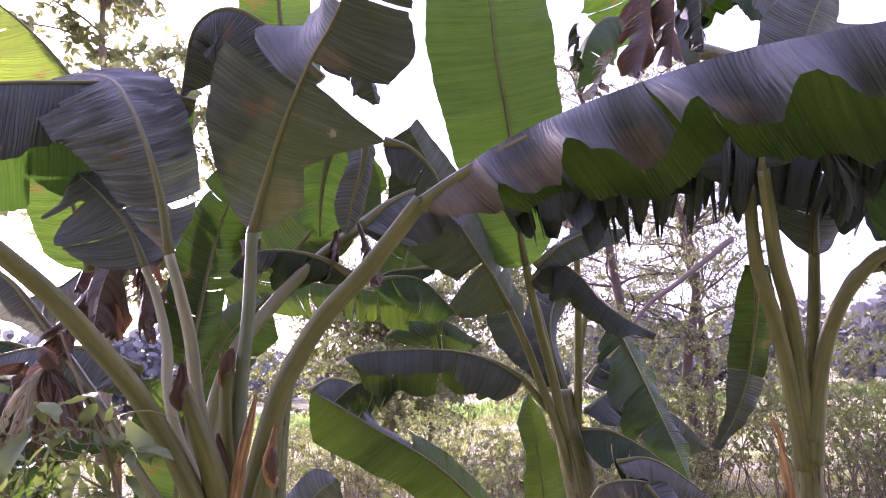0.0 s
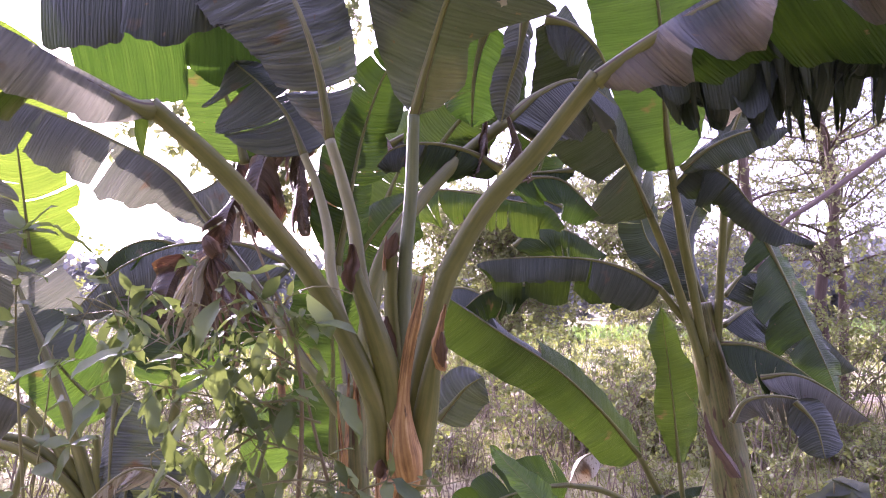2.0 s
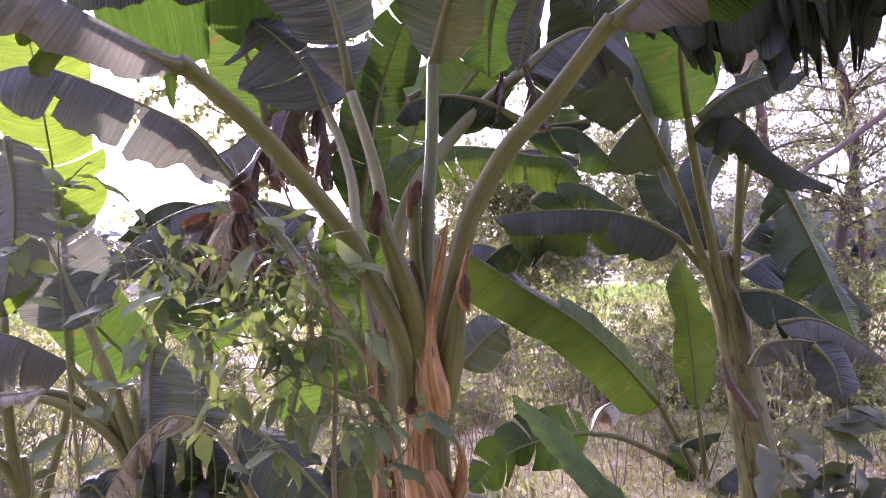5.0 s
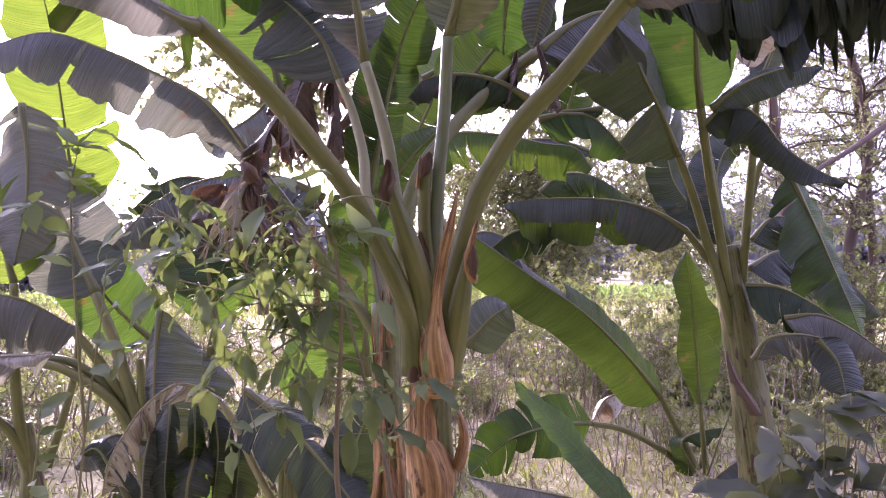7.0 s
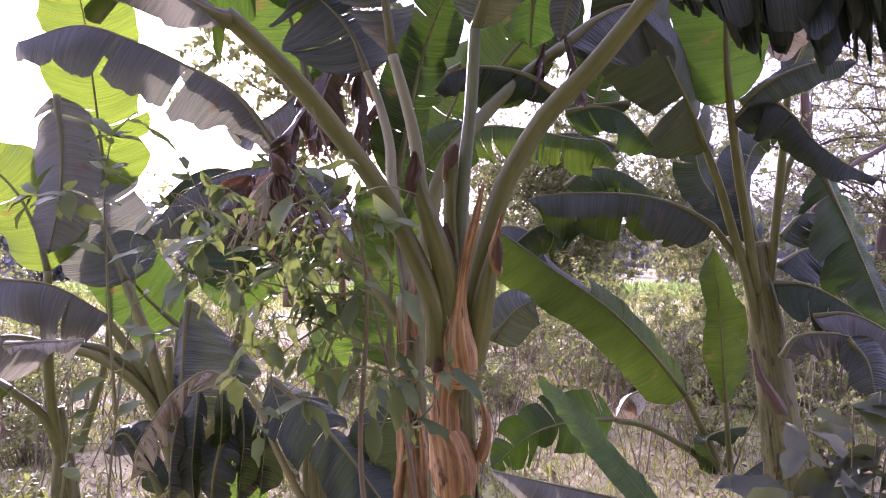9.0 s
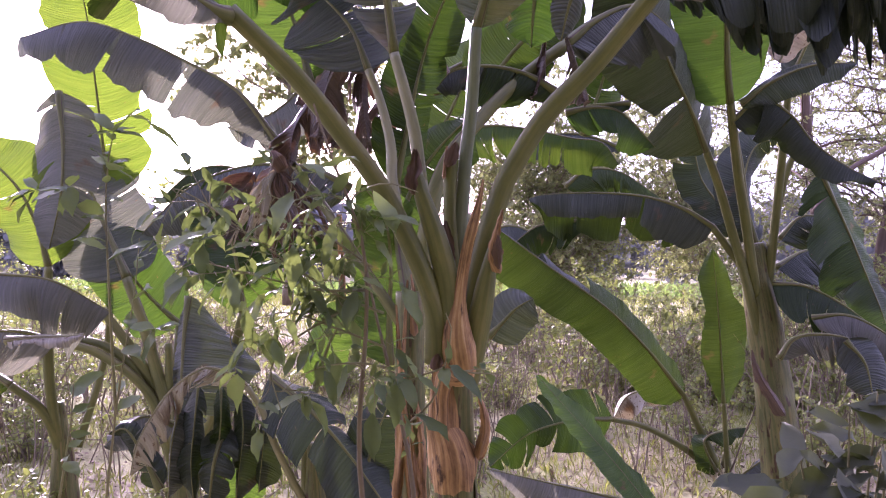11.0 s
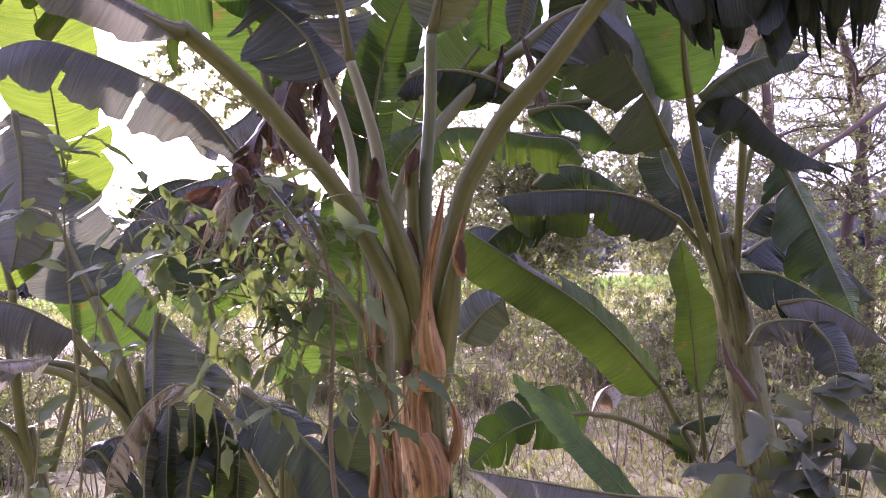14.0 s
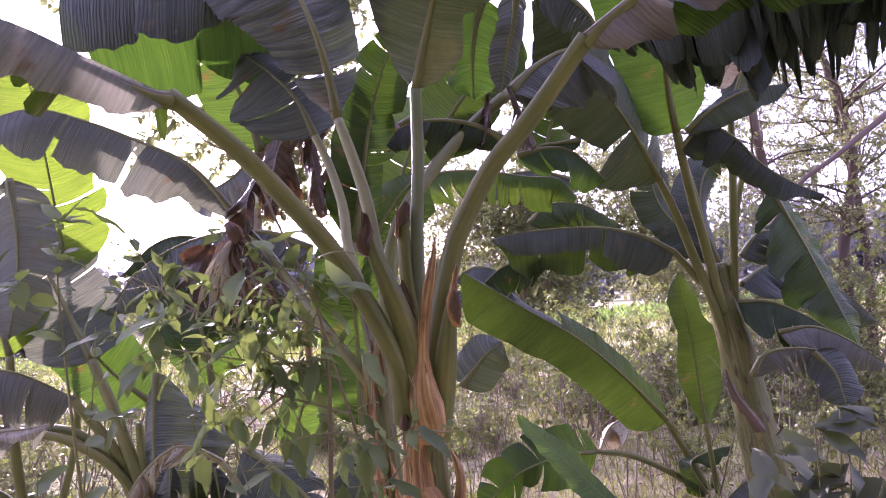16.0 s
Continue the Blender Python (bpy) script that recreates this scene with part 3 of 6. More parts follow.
# a sheet that lies across behind it
leaf(main, [(-0.103, 2.100, 2.497), (-0.273, 2.080, 2.546), (-0.472, 2.060, 2.536), (-0.666, 2.060, 2.523), (-0.991, 2.120, 2.489)], 0.5, (0.1, -0.5, 1), OLD, seed=17, wave=14, pitch=2.0, slant=0.1,
     prof=([(0, 0.06), (0.08, 0.18), (0.5, 0.24), (1, 0.2)], [(0, 0.10), (0.08, 0.28), (0.3, 0.40), (0.6, 0.44), (1, 0.3)]), drop=([(0, 55), (1, 62)], [(0, 76), (1, 80)]),
     strips=([(0, 0.34, 3, 1), (0.345, 0.7, 0, 1), (0.705, 1, 3, 1)], [(0.0, 0.17, 6, 0.9, 2), (0.18, 0.56, 0, 1, 2), (0.565, 1, 2, 1, 2)]))
leaf(second, [(-0.467, 2.428, 2.032), (-0.505, 2.419, 2.188), (-0.551, 2.411, 2.324), (-0.606, 2.399, 2.519)], 0.30, (0.1, -1, 0.1), LEAF, fold=(10, 14), tears=(1, 2), seed=19)
# the upright one in the middle, half of it torn away
leaf(main, [(0.084, 1.820, 2.024), (0.118, 1.760, 2.135), (0.166, 1.680, 2.269), (0.229, 1.580, 2.391), (0.282, 1.500, 2.461), (0.330, 1.410, 2.536), (0.392, 1.310, 2.602)], 0.5, (0.05, -1, 0.25), OLD,
     [(0.058, 1.900, 1.268), (0.047, 1.880, 1.436), (0.056, 1.870, 1.647), (0.074, 1.860, 1.827)], (0.021, 0.015), seed=14, pleat=0.005, slant=0.10, wave=16, rib_mat=PETIOLE, stalk_mat=GLAUCOUS,
     prof=([(0, 0.02), (0.03, 0.09), (0.13, 0.15), (0.3, 0.20), (0.47, 0.25), (0.5, 0.27), (0.7, 0.26), (1, 0.1)], [(0, 0.02), (0.03, 0.08), (0.10, 0.125), (0.18, 0.10), (0.235, 0.085), (0.3, 0.15), (0.42, 0.275), (0.47, 0.15), (0.52, 0.03), (0.6, 0.2), (0.7, 0.22), (1, 0.08)]),
     drop=([(0, 24), (0.2, 6), (0.5, 4), (0.55, 30), (1, 20)], [(0, 26), (0.2, 10), (0.5, 10), (1, 20)]),
     strips=([(0.0, 0.465, 0, 1), (0.48, 0.76, 26, 1.0), (0.77, 1, 20, 1)], [(0.0, 0.53, 3, 1), (0.57, 0.80, 26, 1.0), (0.81, 1, 20, 1)]),
     wear=[(0.10, 0.55, 0.12, 0.8), (0.6, 0.2, 0.06, 0.4)])
leaf(main, [(0.251, 1.600, 2.429), (0.317, 1.620, 2.450), (0.385, 1.660, 2.418), (0.415, 1.700, 2.348)], 0.16, (0.2, -0.8, 0.6), OLD, fold=(24, 46), tears=(0, 1), seed=16, r=(0.01, 0.005), tip=0.35)
rng_spot = random.Random(3)
spot = Vector((0.288, 1.617, 2.232)) - main.location
ring = [spot + Vector((math.cos(a) * r, 0.002 * math.sin(3 * a), math.sin(a) * r * 0.8)) for a, r in ((k * 0.4488, rng_spot.uniform(0.006, 0.017)) for k in range(14))]
part("white_splash", mesh_from("white_splash", ring, [tuple(range(14))], DRY), main, "white dried splash on the leaf")
# the great arching one
leaf(main, [(0.514, 1.660, 2.072), (0.626, 1.580, 2.149), (0.773, 1.470, 2.214), (0.957, 1.320, 2.257), (1.144, 1.200, 2.289), (1.276, 1.100, 2.287), (1.474, 1.000, 2.296)], 0.6, (0.0, -0.25, 1), OLD,
     [(0.046, 1.850, 1.153), (0.075, 1.830, 1.273), (0.097, 1.820, 1.412), (0.145, 1.800, 1.579), (0.176, 1.790, 1.651), (0.259, 1.770, 1.784), (0.377, 1.730, 1.907)], (0.031, 0.024), seed=15, ripple=0.03, wave=34, pitch=6.0, pleat=0.003, sink=0.95, slant=0.22,
     prof=([(0, 0.02), (0.05, 0.10), (0.15, 0.20), (0.4, 0.27), (1, 0.30)], [(0, 0.05), (0.035, 0.12), (0.1, 0.155), (0.4, 0.19), (0.7, 0.20), (1, 0.2)]),
     drop=([(0, 74), (0.2, 78), (1, 74)], [(0, 70), (0.06, 62), (0.11, 84), (0.155, 36), (0.2, 70), (0.25, 82), (0.33, 34), (0.40, 44), (0.47, 86), (0.54, 34), (0.6, 62), (0.66, 74), (0.76, 30), (0.86, 70), (1, 45)]),
     strips=([(0.0, 0.28, 4, 1, 3), (0.285, 0.6, 0, 1, 3), (0.605, 1, 3, 1, 3)], [(0.0, 0.51, 2, 1), (0.511, 1, 0, 1)]),
     wear=[(0.06, 0.5, 0.15, 1.0), (0.25, 0.75, 0.12, 0.5), (0.45, 0.8, 0.05, 0.4), (0.62, 0.8, 0.07, 0.3)])

# the second, older trunk behind it
pseudostem(second, [(-0.078, 2.140, -0.115), (-0.083, 2.119, 0.713), (-0.095, 2.110, 1.051), (-0.098, 2.103, 1.321)], [0.066, 0.052, 0.046, 0.042], 7,
           [(0.05, 0.95, 150, 90, 0.006, SHEATH), (0.1, 0.9, -80, 80, 0.006, SHEATH)])
for k, pts in enumerate(([(-0.131, 2.054, 0.702), (-0.115, 2.049, 0.898), (-0.121, 2.044, 1.095), (-0.135, 2.044, 1.283)], [(-0.088, 2.054, 0.702), (-0.102, 2.049, 0.898), (-0.113, 2.043, 1.111), (-0.102, 2.042, 1.357)], [(-0.052, 2.054, 0.702), (-0.056, 2.050, 0.866), (-0.075, 2.045, 1.029)],
                         [(-0.080, 2.041, 1.193), (-0.082, 2.039, 1.258), (-0.085, 2.038, 1.324), (-0.092, 2.036, 1.373)], [(-0.068, 2.043, 0.722), (-0.080, 2.040, 0.836), (-0.088, 2.042, 0.965)])):
    husk(second, pts, (0.04, 0.03, 0.045, 0.03, 0.03)[k], 150 + k)
leaf(second, [(-0.578, 2.500, 1.815), (-0.746, 2.530, 2.026), (-0.949, 2.580, 2.147), (-1.156, 2.620, 2.249), (-1.391, 2.660, 2.325), (-1.682, 2.750, 2.289)], 0.4, (0.1, -0.3, 1), GLARE_GREY,
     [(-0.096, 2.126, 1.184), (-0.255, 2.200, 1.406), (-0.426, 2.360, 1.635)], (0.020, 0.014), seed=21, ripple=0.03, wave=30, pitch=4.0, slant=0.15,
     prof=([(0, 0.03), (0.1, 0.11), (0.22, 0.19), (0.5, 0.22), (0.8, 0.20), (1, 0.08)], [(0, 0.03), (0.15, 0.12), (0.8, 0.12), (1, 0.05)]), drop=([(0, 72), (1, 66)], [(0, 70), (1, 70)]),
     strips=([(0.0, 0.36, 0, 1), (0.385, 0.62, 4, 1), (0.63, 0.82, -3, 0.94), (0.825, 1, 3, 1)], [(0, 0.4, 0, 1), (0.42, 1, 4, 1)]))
leaf(second, [(0.435, 2.480, 2.196), (0.565, 2.520, 2.307), (0.731, 2.600, 2.379), (0.928, 2.750, 2.323)], 0.5, (0, -0.2, 1), OLD,
     [(-0.084, 2.125, 1.253), (-0.016, 2.200, 1.673), (0.115, 2.340, 1.889), (0.268, 2.430, 2.056)], (0.030, 0.024), fold=(72, 70), tears=(5, 5), seed=22, sag=14, ripple=0.03)
leaf(second, [(0.394, 2.420, 2.004), (0.284, 2.400, 2.064), (0.149, 2.420, 2.097), (0.032, 2.460, 2.089), (-0.028, 2.500, 2.035)], 0.36, (0, -0.3, 1), OLD, seed=172, wave=24, prof=([(0, 0.05), (0.2, 0.15), (0.8, 0.14), (1, 0.05)], [(0, 0.05), (0.2, 0.12), (1, 0.05)]),
     drop=([(0, 72), (1, 66)], [(0, 70), (1, 70)]), strips=([(0, 0.32, 0, 1, 3), (0.34, 0.55, 4, 1.1, 3), (0.57, 1, 0, 0.7)], [(0, 1, 0, 1)]))
leaf(second, [(-0.178, 2.410, 1.059), (-0.182, 2.405, 1.233), (-0.178, 2.401, 1.407), (-0.197, 2.347, 1.558), (-0.267, 2.294, 1.666)], 0.26, (0, -1, 0.2), LEAF, fold=(10, 20), tears=(0, 1), seed=23)
leaf(second, [(-0.169, 2.493, 1.689), (-0.125, 2.488, 1.910), (-0.078, 2.482, 2.131), (-0.008, 2.427, 2.314), (0.089, 2.373, 2.469)], 0.26, (0.3, -1, 0.2), MID,
     [(-0.093, 2.155, 1.250), (-0.140, 2.349, 1.463)], (0.025, 0.016), fold=(20, 25), tears=(3, 3), seed=24)
leaf(second, [(0.122, 2.684, 2.038), (0.252, 2.680, 2.211), (0.382, 2.676, 2.363), (0.491, 2.671, 2.559)], 0.36, (0, -1, 0.1), MID, fold=(10, 25), tears=(3, 4), seed=25)

leaf(second, [(0.280, 1.922, 2.517), (0.149, 1.923, 2.657), (0.018, 1.936, 2.738), (-0.090, 1.970, 2.686), (-0.133, 2.019, 2.489)], 0.36, (0, -0.4, 1), OLD, fold=(60, 52), tears=(2, 3), seed=26, sag=10)
leaf(second, [(0.199, 2.237, 2.597), (0.163, 2.207, 2.788), (0.147, 2.161, 3.035), (0.167, 2.119, 3.224)], 0.3, (0, -1, 0.2), LEAF, fold=(10, 20), tears=(1, 2), seed=27)
leaf(second, [(0.422, 2.022, 2.381), (0.404, 2.047, 2.277), (0.372, 2.075, 2.175), (0.353, 2.097, 2.080)], 0.13, (0.2, -1, 0.1), OLD, fold=(30, 30), tears=(1, 1), seed=28)
leaf(second, [(0.467, 1.968, 2.343), (0.543, 1.956, 2.319), (0.610, 1.954, 2.251), (0.651, 1.962, 2.164)], 0.22, (0, -0.5, 1), OLD, fold=(50, 58), tears=(2, 2), seed=29, wave=45, pitch=8.0)
leaf(second, [(0.324, 2.144, 2.404), (0.287, 2.181, 2.260), (0.276, 2.216, 2.097)], 0.2, (0, -1, 0.2), LEAF, fold=(10, 20), tears=(0, 1), seed=30)
leaf(second, [(-0.176, 2.600, 1.533), (-0.104, 2.620, 1.714), (-0.013, 2.640, 1.851), (0.110, 2.660, 1.978)], 0.4, (0.2, -1, 0.2), MID, seed=178, prof=([(0, 0.03), (0.3, 0.10), (0.7, 0.11), (1, 0.02)], [(0, 0.03), (0.3, 0.14), (0.7, 0.15), (1, 0.02)]), drop=([(0, 20), (1, 20)], [(0, 14), (1, 14)]), tears=(1, 2))
leaf(second, [(-0.424, 2.586, 2.589), (-0.596, 2.585, 2.783), (-0.738, 2.582, 2.954), (-0.981, 2.593, 3.172)], 0.46, (0.1, -0.6, 1), LIT, fold=(40, 45), tears=(2, 2), seed=18)

# ---- the plant on the far side, with its fan of petioles ----
fan = plant_at("banana_plant", (1.949, 3.938, -0.017), "banana plant with a slim green stem and drooping leaves")
pseudostem(fan, [(1.949, 3.938, -0.017), (1.896, 3.928, 0.376), (1.827, 3.915, 0.878), (1.764, 3.905, 1.254), (1.720, 3.898, 1.537)], [0.125, 0.11, 0.098, 0.09, 0.07], 9,
           [(0.1, 0.8, -110, 120, 0.008, STEM)])
husk(fan, [(1.838, 3.760, 0.614), (1.761, 3.740, 0.722), (1.696, 3.740, 0.826), (1.659, 3.760, 0.964)], 0.10, 31, DEAD)
leaf(fan, [(1.357, 3.300, 2.184), (1.307, 3.210, 2.372), (1.227, 3.020, 2.770), (1.147, 2.900, 3.121), (1.105, 2.820, 3.423), (1.040, 2.720, 3.940)], 0.7, (0, -1, 0.12), LEAF,
     [(1.725, 3.860, 1.256), (1.613, 3.720, 1.620), (1.475, 3.500, 1.890)], (0.028, 0.020), seed=32, slant=0.06, wave=8, sag=2, ripple=0.015, tears=(0, 0),
     prof=([(0, 0.05), (0.01, 0.11), (0.04, 0.165), (0.10, 0.20), (0.3, 0.29), (0.6, 0.33), (0.85, 0.26), (1, 0.02)], [(0, 0.05), (0.01, 0.11), (0.04, 0.185), (0.10, 0.21), (0.3, 0.30), (0.6, 0.33), (0.85, 0.26), (1, 0.02)]),
     drop=([(0, 14), (0.1, 5), (1, 5)], [(0, 14), (0.1, 5), (1, 5)]))
leaf(fan, [(1.318, 3.500, 1.987), (1.178, 3.300, 2.130), (1.012, 3.060, 2.252), (0.884, 2.860, 2.348), (0.776, 2.720, 2.491), (0.659, 2.600, 2.635)], 0.64, (0.0, -1, -0.15), SHADED,
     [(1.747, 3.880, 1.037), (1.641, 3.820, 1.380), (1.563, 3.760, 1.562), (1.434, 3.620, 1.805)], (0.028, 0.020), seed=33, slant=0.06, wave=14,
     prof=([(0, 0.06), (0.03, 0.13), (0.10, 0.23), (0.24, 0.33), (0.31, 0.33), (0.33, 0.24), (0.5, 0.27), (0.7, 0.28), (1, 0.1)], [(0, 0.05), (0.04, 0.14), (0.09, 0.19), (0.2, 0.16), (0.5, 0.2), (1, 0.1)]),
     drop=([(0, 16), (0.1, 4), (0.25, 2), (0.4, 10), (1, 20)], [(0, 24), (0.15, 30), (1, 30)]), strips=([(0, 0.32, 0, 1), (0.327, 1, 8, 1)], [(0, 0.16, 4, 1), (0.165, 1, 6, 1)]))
leaf(fan, [(1.456, 3.780, 1.624), (1.292, 3.760, 1.720), (1.086, 3.780, 1.786), (0.820, 3.820, 1.808), (0.565, 3.870, 1.801), (0.478, 3.900, 1.782)], 0.6, (0, -0.35, 1), SHADED,
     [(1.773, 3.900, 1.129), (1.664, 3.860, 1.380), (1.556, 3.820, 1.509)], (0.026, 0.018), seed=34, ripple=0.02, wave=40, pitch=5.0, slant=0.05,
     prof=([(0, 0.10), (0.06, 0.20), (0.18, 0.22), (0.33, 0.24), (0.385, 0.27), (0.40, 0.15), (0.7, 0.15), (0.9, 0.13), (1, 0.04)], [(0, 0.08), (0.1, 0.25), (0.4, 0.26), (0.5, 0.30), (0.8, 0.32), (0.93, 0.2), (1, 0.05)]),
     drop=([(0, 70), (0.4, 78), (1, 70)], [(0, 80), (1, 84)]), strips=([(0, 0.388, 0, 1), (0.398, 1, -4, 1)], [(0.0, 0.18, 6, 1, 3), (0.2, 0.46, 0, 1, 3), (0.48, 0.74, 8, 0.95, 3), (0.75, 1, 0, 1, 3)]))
leaf(fan, [(0.853, 3.980, 1.661), (0.696, 4.000, 1.663), (0.538, 4.020, 1.632), (0.417, 4.050, 1.542)], 0.3, (0, -0.3, 1), MID, seed=174, prof=([(0, 0.05), (0.2, 0.2), (0.8, 0.2), (1, 0.05)], [(0, 0.05), (0.2, 0.15), (1, 0.05)]), drop=([(0, 80), (1, 80)], [(0, 60), (1, 60)]), tears=(7, 3), sag=8, ragged=0.2)
leaf(fan, [(1.708, 3.450, 2.304), (1.754, 3.400, 2.457), (1.796, 3.320, 2.595), (1.867, 3.250, 2.784)], 0.5, (0.1, -1, 0.5), SHADED, [(1.796, 3.880, 1.255), (1.800, 3.800, 1.625), (1.758, 3.620, 1.995)], (0.026, 0.018), seed=35, drop=([(0, 40), (1, 40)], [(0, 60), (1, 50)]), prof=([(0, 0.05), (0.3, 0.14), (1, 0.1)], [(0, 0.05), (0.3, 0.2), (1, 0.1)]), tears=(1, 2))
leaf(fan, [(1.589, 3.300, 2.378), (1.639, 3.280, 2.474), (1.710, 3.260, 2.547), (1.811, 3.250, 2.597)], 0.2, (0.2, -1, 0.6), DRY, fold=(20, 40), tears=(0, 1), seed=177, r=(0.01, 0.006), label="pale dry folded end of a leaf")
leaf(fan, [(1.383, 3.340, 2.106), (1.499, 3.300, 2.205), (1.625, 3.260, 2.121), (1.718, 3.240, 1.990), (1.857, 3.220, 1.877), (1.991, 3.200, 1.802)], 0.3, (0, -0.2, 1), SHADED,
     [(1.744, 3.900, 1.317), (1.635, 3.750, 1.622), (1.514, 3.550, 1.897)], (0.020, 0.014), seed=36, wave=40, pitch=6.0, slant=0.1,
     prof=([(0, 0.06), (0.2, 0.16), (0.6, 0.12), (1, 0.03)], [(0, 0.08), (0.15, 0.19), (0.35, 0.20), (0.42, 0.12), (0.8, 0.11), (1, 0.03)]), drop=([(0, 80), (1, 76)], [(0, 84), (0.5, 80), (1, 70)]), strips=([(0, 1, 0, 1)], [(0, 0.2, 8, 1.1), (0.21, 0.40, 0, 1), (0.41, 1, -3, 1)]))
leaf(fan, [(2.015, 3.720, 1.906), (2.135, 3.700, 1.619), (2.209, 3.680, 1.410), (2.287, 3.660, 1.190), (2.353, 3.640, 0.973)], 0.52, (0.2, -1, 0.3), MID,
     [(1.789, 3.900, 1.192), (1.815, 3.860, 1.535), (1.843, 3.800, 1.840), (1.897, 3.750, 2.016)], (0.024, 0.016), seed=37, sag=6, wave=22, slant=0.25,
     prof=([(0, 0.05), (0.08, 0.15), (0.4, 0.20), (0.8, 0.18), (1, 0.05)], [(0, 0.05), (0.05, 0.18), (0.15, 0.24), (0.3, 0.29), (0.6, 0.24), (1, 0.08)]), drop=([(0, 30), (1, 34)], [(0, 12), (1, 16)]), tears=(4, 4))
leaf(fan, [(1.903, 4.001, 1.411), (2.132, 4.099, 1.511), (2.386, 4.199, 1.480), (2.589, 4.204, 1.311)], 0.5, (0, -0.3, 1), SHADED, fold=(45, 55), tears=(5, 5), seed=38, sag=10)
leaf(fan, [(1.792, 3.803, 1.319), (1.924, 3.704, 1.306), (2.074, 3.606, 1.207), (2.242, 3.511, 1.044)], 0.46, (0.1, -0.4, 1), MID, fold=(45, 40), tears=(2, 2), seed=39)
leaf(fan, [(1.901, 3.608, 1.150), (2.017, 3.507, 1.171), (2.123, 3.409, 1.109), (2.273, 3.313, 0.958)], 0.26, (0.0, -0.4, 1), GLARE_GREY, fold=(50, 50), tears=(3, 3), seed=40)
leaf(fan, [(1.405, 3.300, 2.179), (1.548, 3.260, 2.281), (1.712, 3.220, 2.343), (1.899, 3.200, 2.348)], 0.26, (0, -1, 0.4), SHADED, seed=41, prof=([(0, 0.02), (0.2, 0.05), (0.6, 0.05), (1, 0.01)], [(0, 0.03), (0.2, 0.10), (0.5, 0.12), (0.85, 0.08), (1, 0.01)]), drop=([(0, 50), (1, 40)], [(0, 20), (1, 16)]), tears=(0, 0), slant=0.1)

leaf(fan, [(1.889, 4.297, 1.585), (1.650, 4.388, 1.908), (1.579, 4.383, 2.120), (1.526, 4.376, 2.368)], 0.3, (0.2, -1, 0.1), SHADED, fold=(10, 10), tears=(1, 1), seed=42)
leaf(fan, [(1.835, 4.098, 1.544), (1.762, 4.089, 1.873), (1.818, 4.083, 2.104), (1.967, 4.081, 2.170)], 0.36, (0.1, -1, 0.3), SHADED, fold=(40, 40), tears=(3, 4), seed=43, sag=14)
leaf(fan, [(2.015, 4.197, 1.581), (2.150, 4.193, 1.716), (2.319, 4.194, 1.682), (2.488, 4.198, 1.513)], 0.5, (0.1, -0.5, 1), SHADED, fold=(55, 55), tears=(6, 6), seed=44, sag=14)
leaf(fan, [(1.609, 3.356, 0.971), (1.687, 3.353, 1.071), (1.852, 3.352, 1.087), (2.015, 3.351, 1.038), (2.095, 3.352, 0.941)], 0.34, (0, -0.4, 1), GLARE_GREY, fold=(84, 72), tears=(9, 9), seed=45, sag=10, ragged=0.25, wave=16, label="shredded grey drooping leaf")
leaf(fan, [(2.323, 4.402, 1.377), (2.535, 4.401, 1.413), (2.748, 4.404, 1.306), (2.960, 4.410, 1.094)], 0.5, (0, -0.5, 1), SHADED, fold=(50, 50), tears=(5, 5), seed=46, sag=14)
leaf(fan, [(1.902, 3.310, 1.064), (1.964, 3.263, 0.965), (1.973, 3.216, 0.817)], 0.2, (-0.2, -1, 0.3), OLD, fold=(12, 12), tears=(0, 0), seed=47)

# ---- a young sucker in front of the field ----
sucker = plant_at("banana_plant", (1.995, 4.944, -0.202), "young banana sucker with bright translucent leaves")
pseudostem(sucker, [(1.995, 4.944, -0.202), (1.995, 4.941, -0.084), (1.979, 4.915, 0.118)], [0.07, 0.05, 0.02], 11)
leaf(sucker, [(1.626, 4.724, 0.544), (1.325, 4.515, 0.870), (1.007, 4.308, 1.153), (0.639, 4.052, 1.385), (0.287, 3.796, 1.610)], 0.41, (0.45, -1, -0.30), MID,
     [(1.972, 4.920, -0.078), (1.838, 4.883, 0.185)], (0.030, 0.020), fold=(4, 40), seed=51, base=0.06, tip=0.14, sag=5, skew=(1.12, 0.74), wave=36, pitch=4.5,
     strips=([(0, 1, 0, 1)], [(0, 0.58, 0, 1), (0.56, 0.78, 26, 0.7, 4), (0.76, 1, 60, 0.55, 4)]))
leaf(sucker, [(1.809, 4.520, 0.537), (1.781, 4.480, 0.802), (1.750, 4.440, 1.038), (1.716, 4.400, 1.289), (1.674, 4.350, 1.524)], 0.31, (-0.1, -1, -0.3), MID,
     [(1.987, 4.890, -0.069), (1.880, 4.650, 0.187)], (0.020, 0.014), seed=52, slant=0.12, wave=24, pitch=3.0, ripple=0.03, tears=(0, 0),
     prof=([(0, 0.03), (0.1, 0.07), (0.28, 0.125), (0.45, 0.11), (0.6, 0.075), (0.8, 0.105), (0.93, 0.05), (1, 0.005)], [(0, 0.04), (0.15, 0.14), (0.35, 0.18), (0.55, 0.19), (0.66, 0.11), (0.85, 0.085), (1, 0.005)]),
     drop=([(0, 16), (0.5, 4), (1, 20)], [(0, 20), (0.5, 8), (1, 20)]))
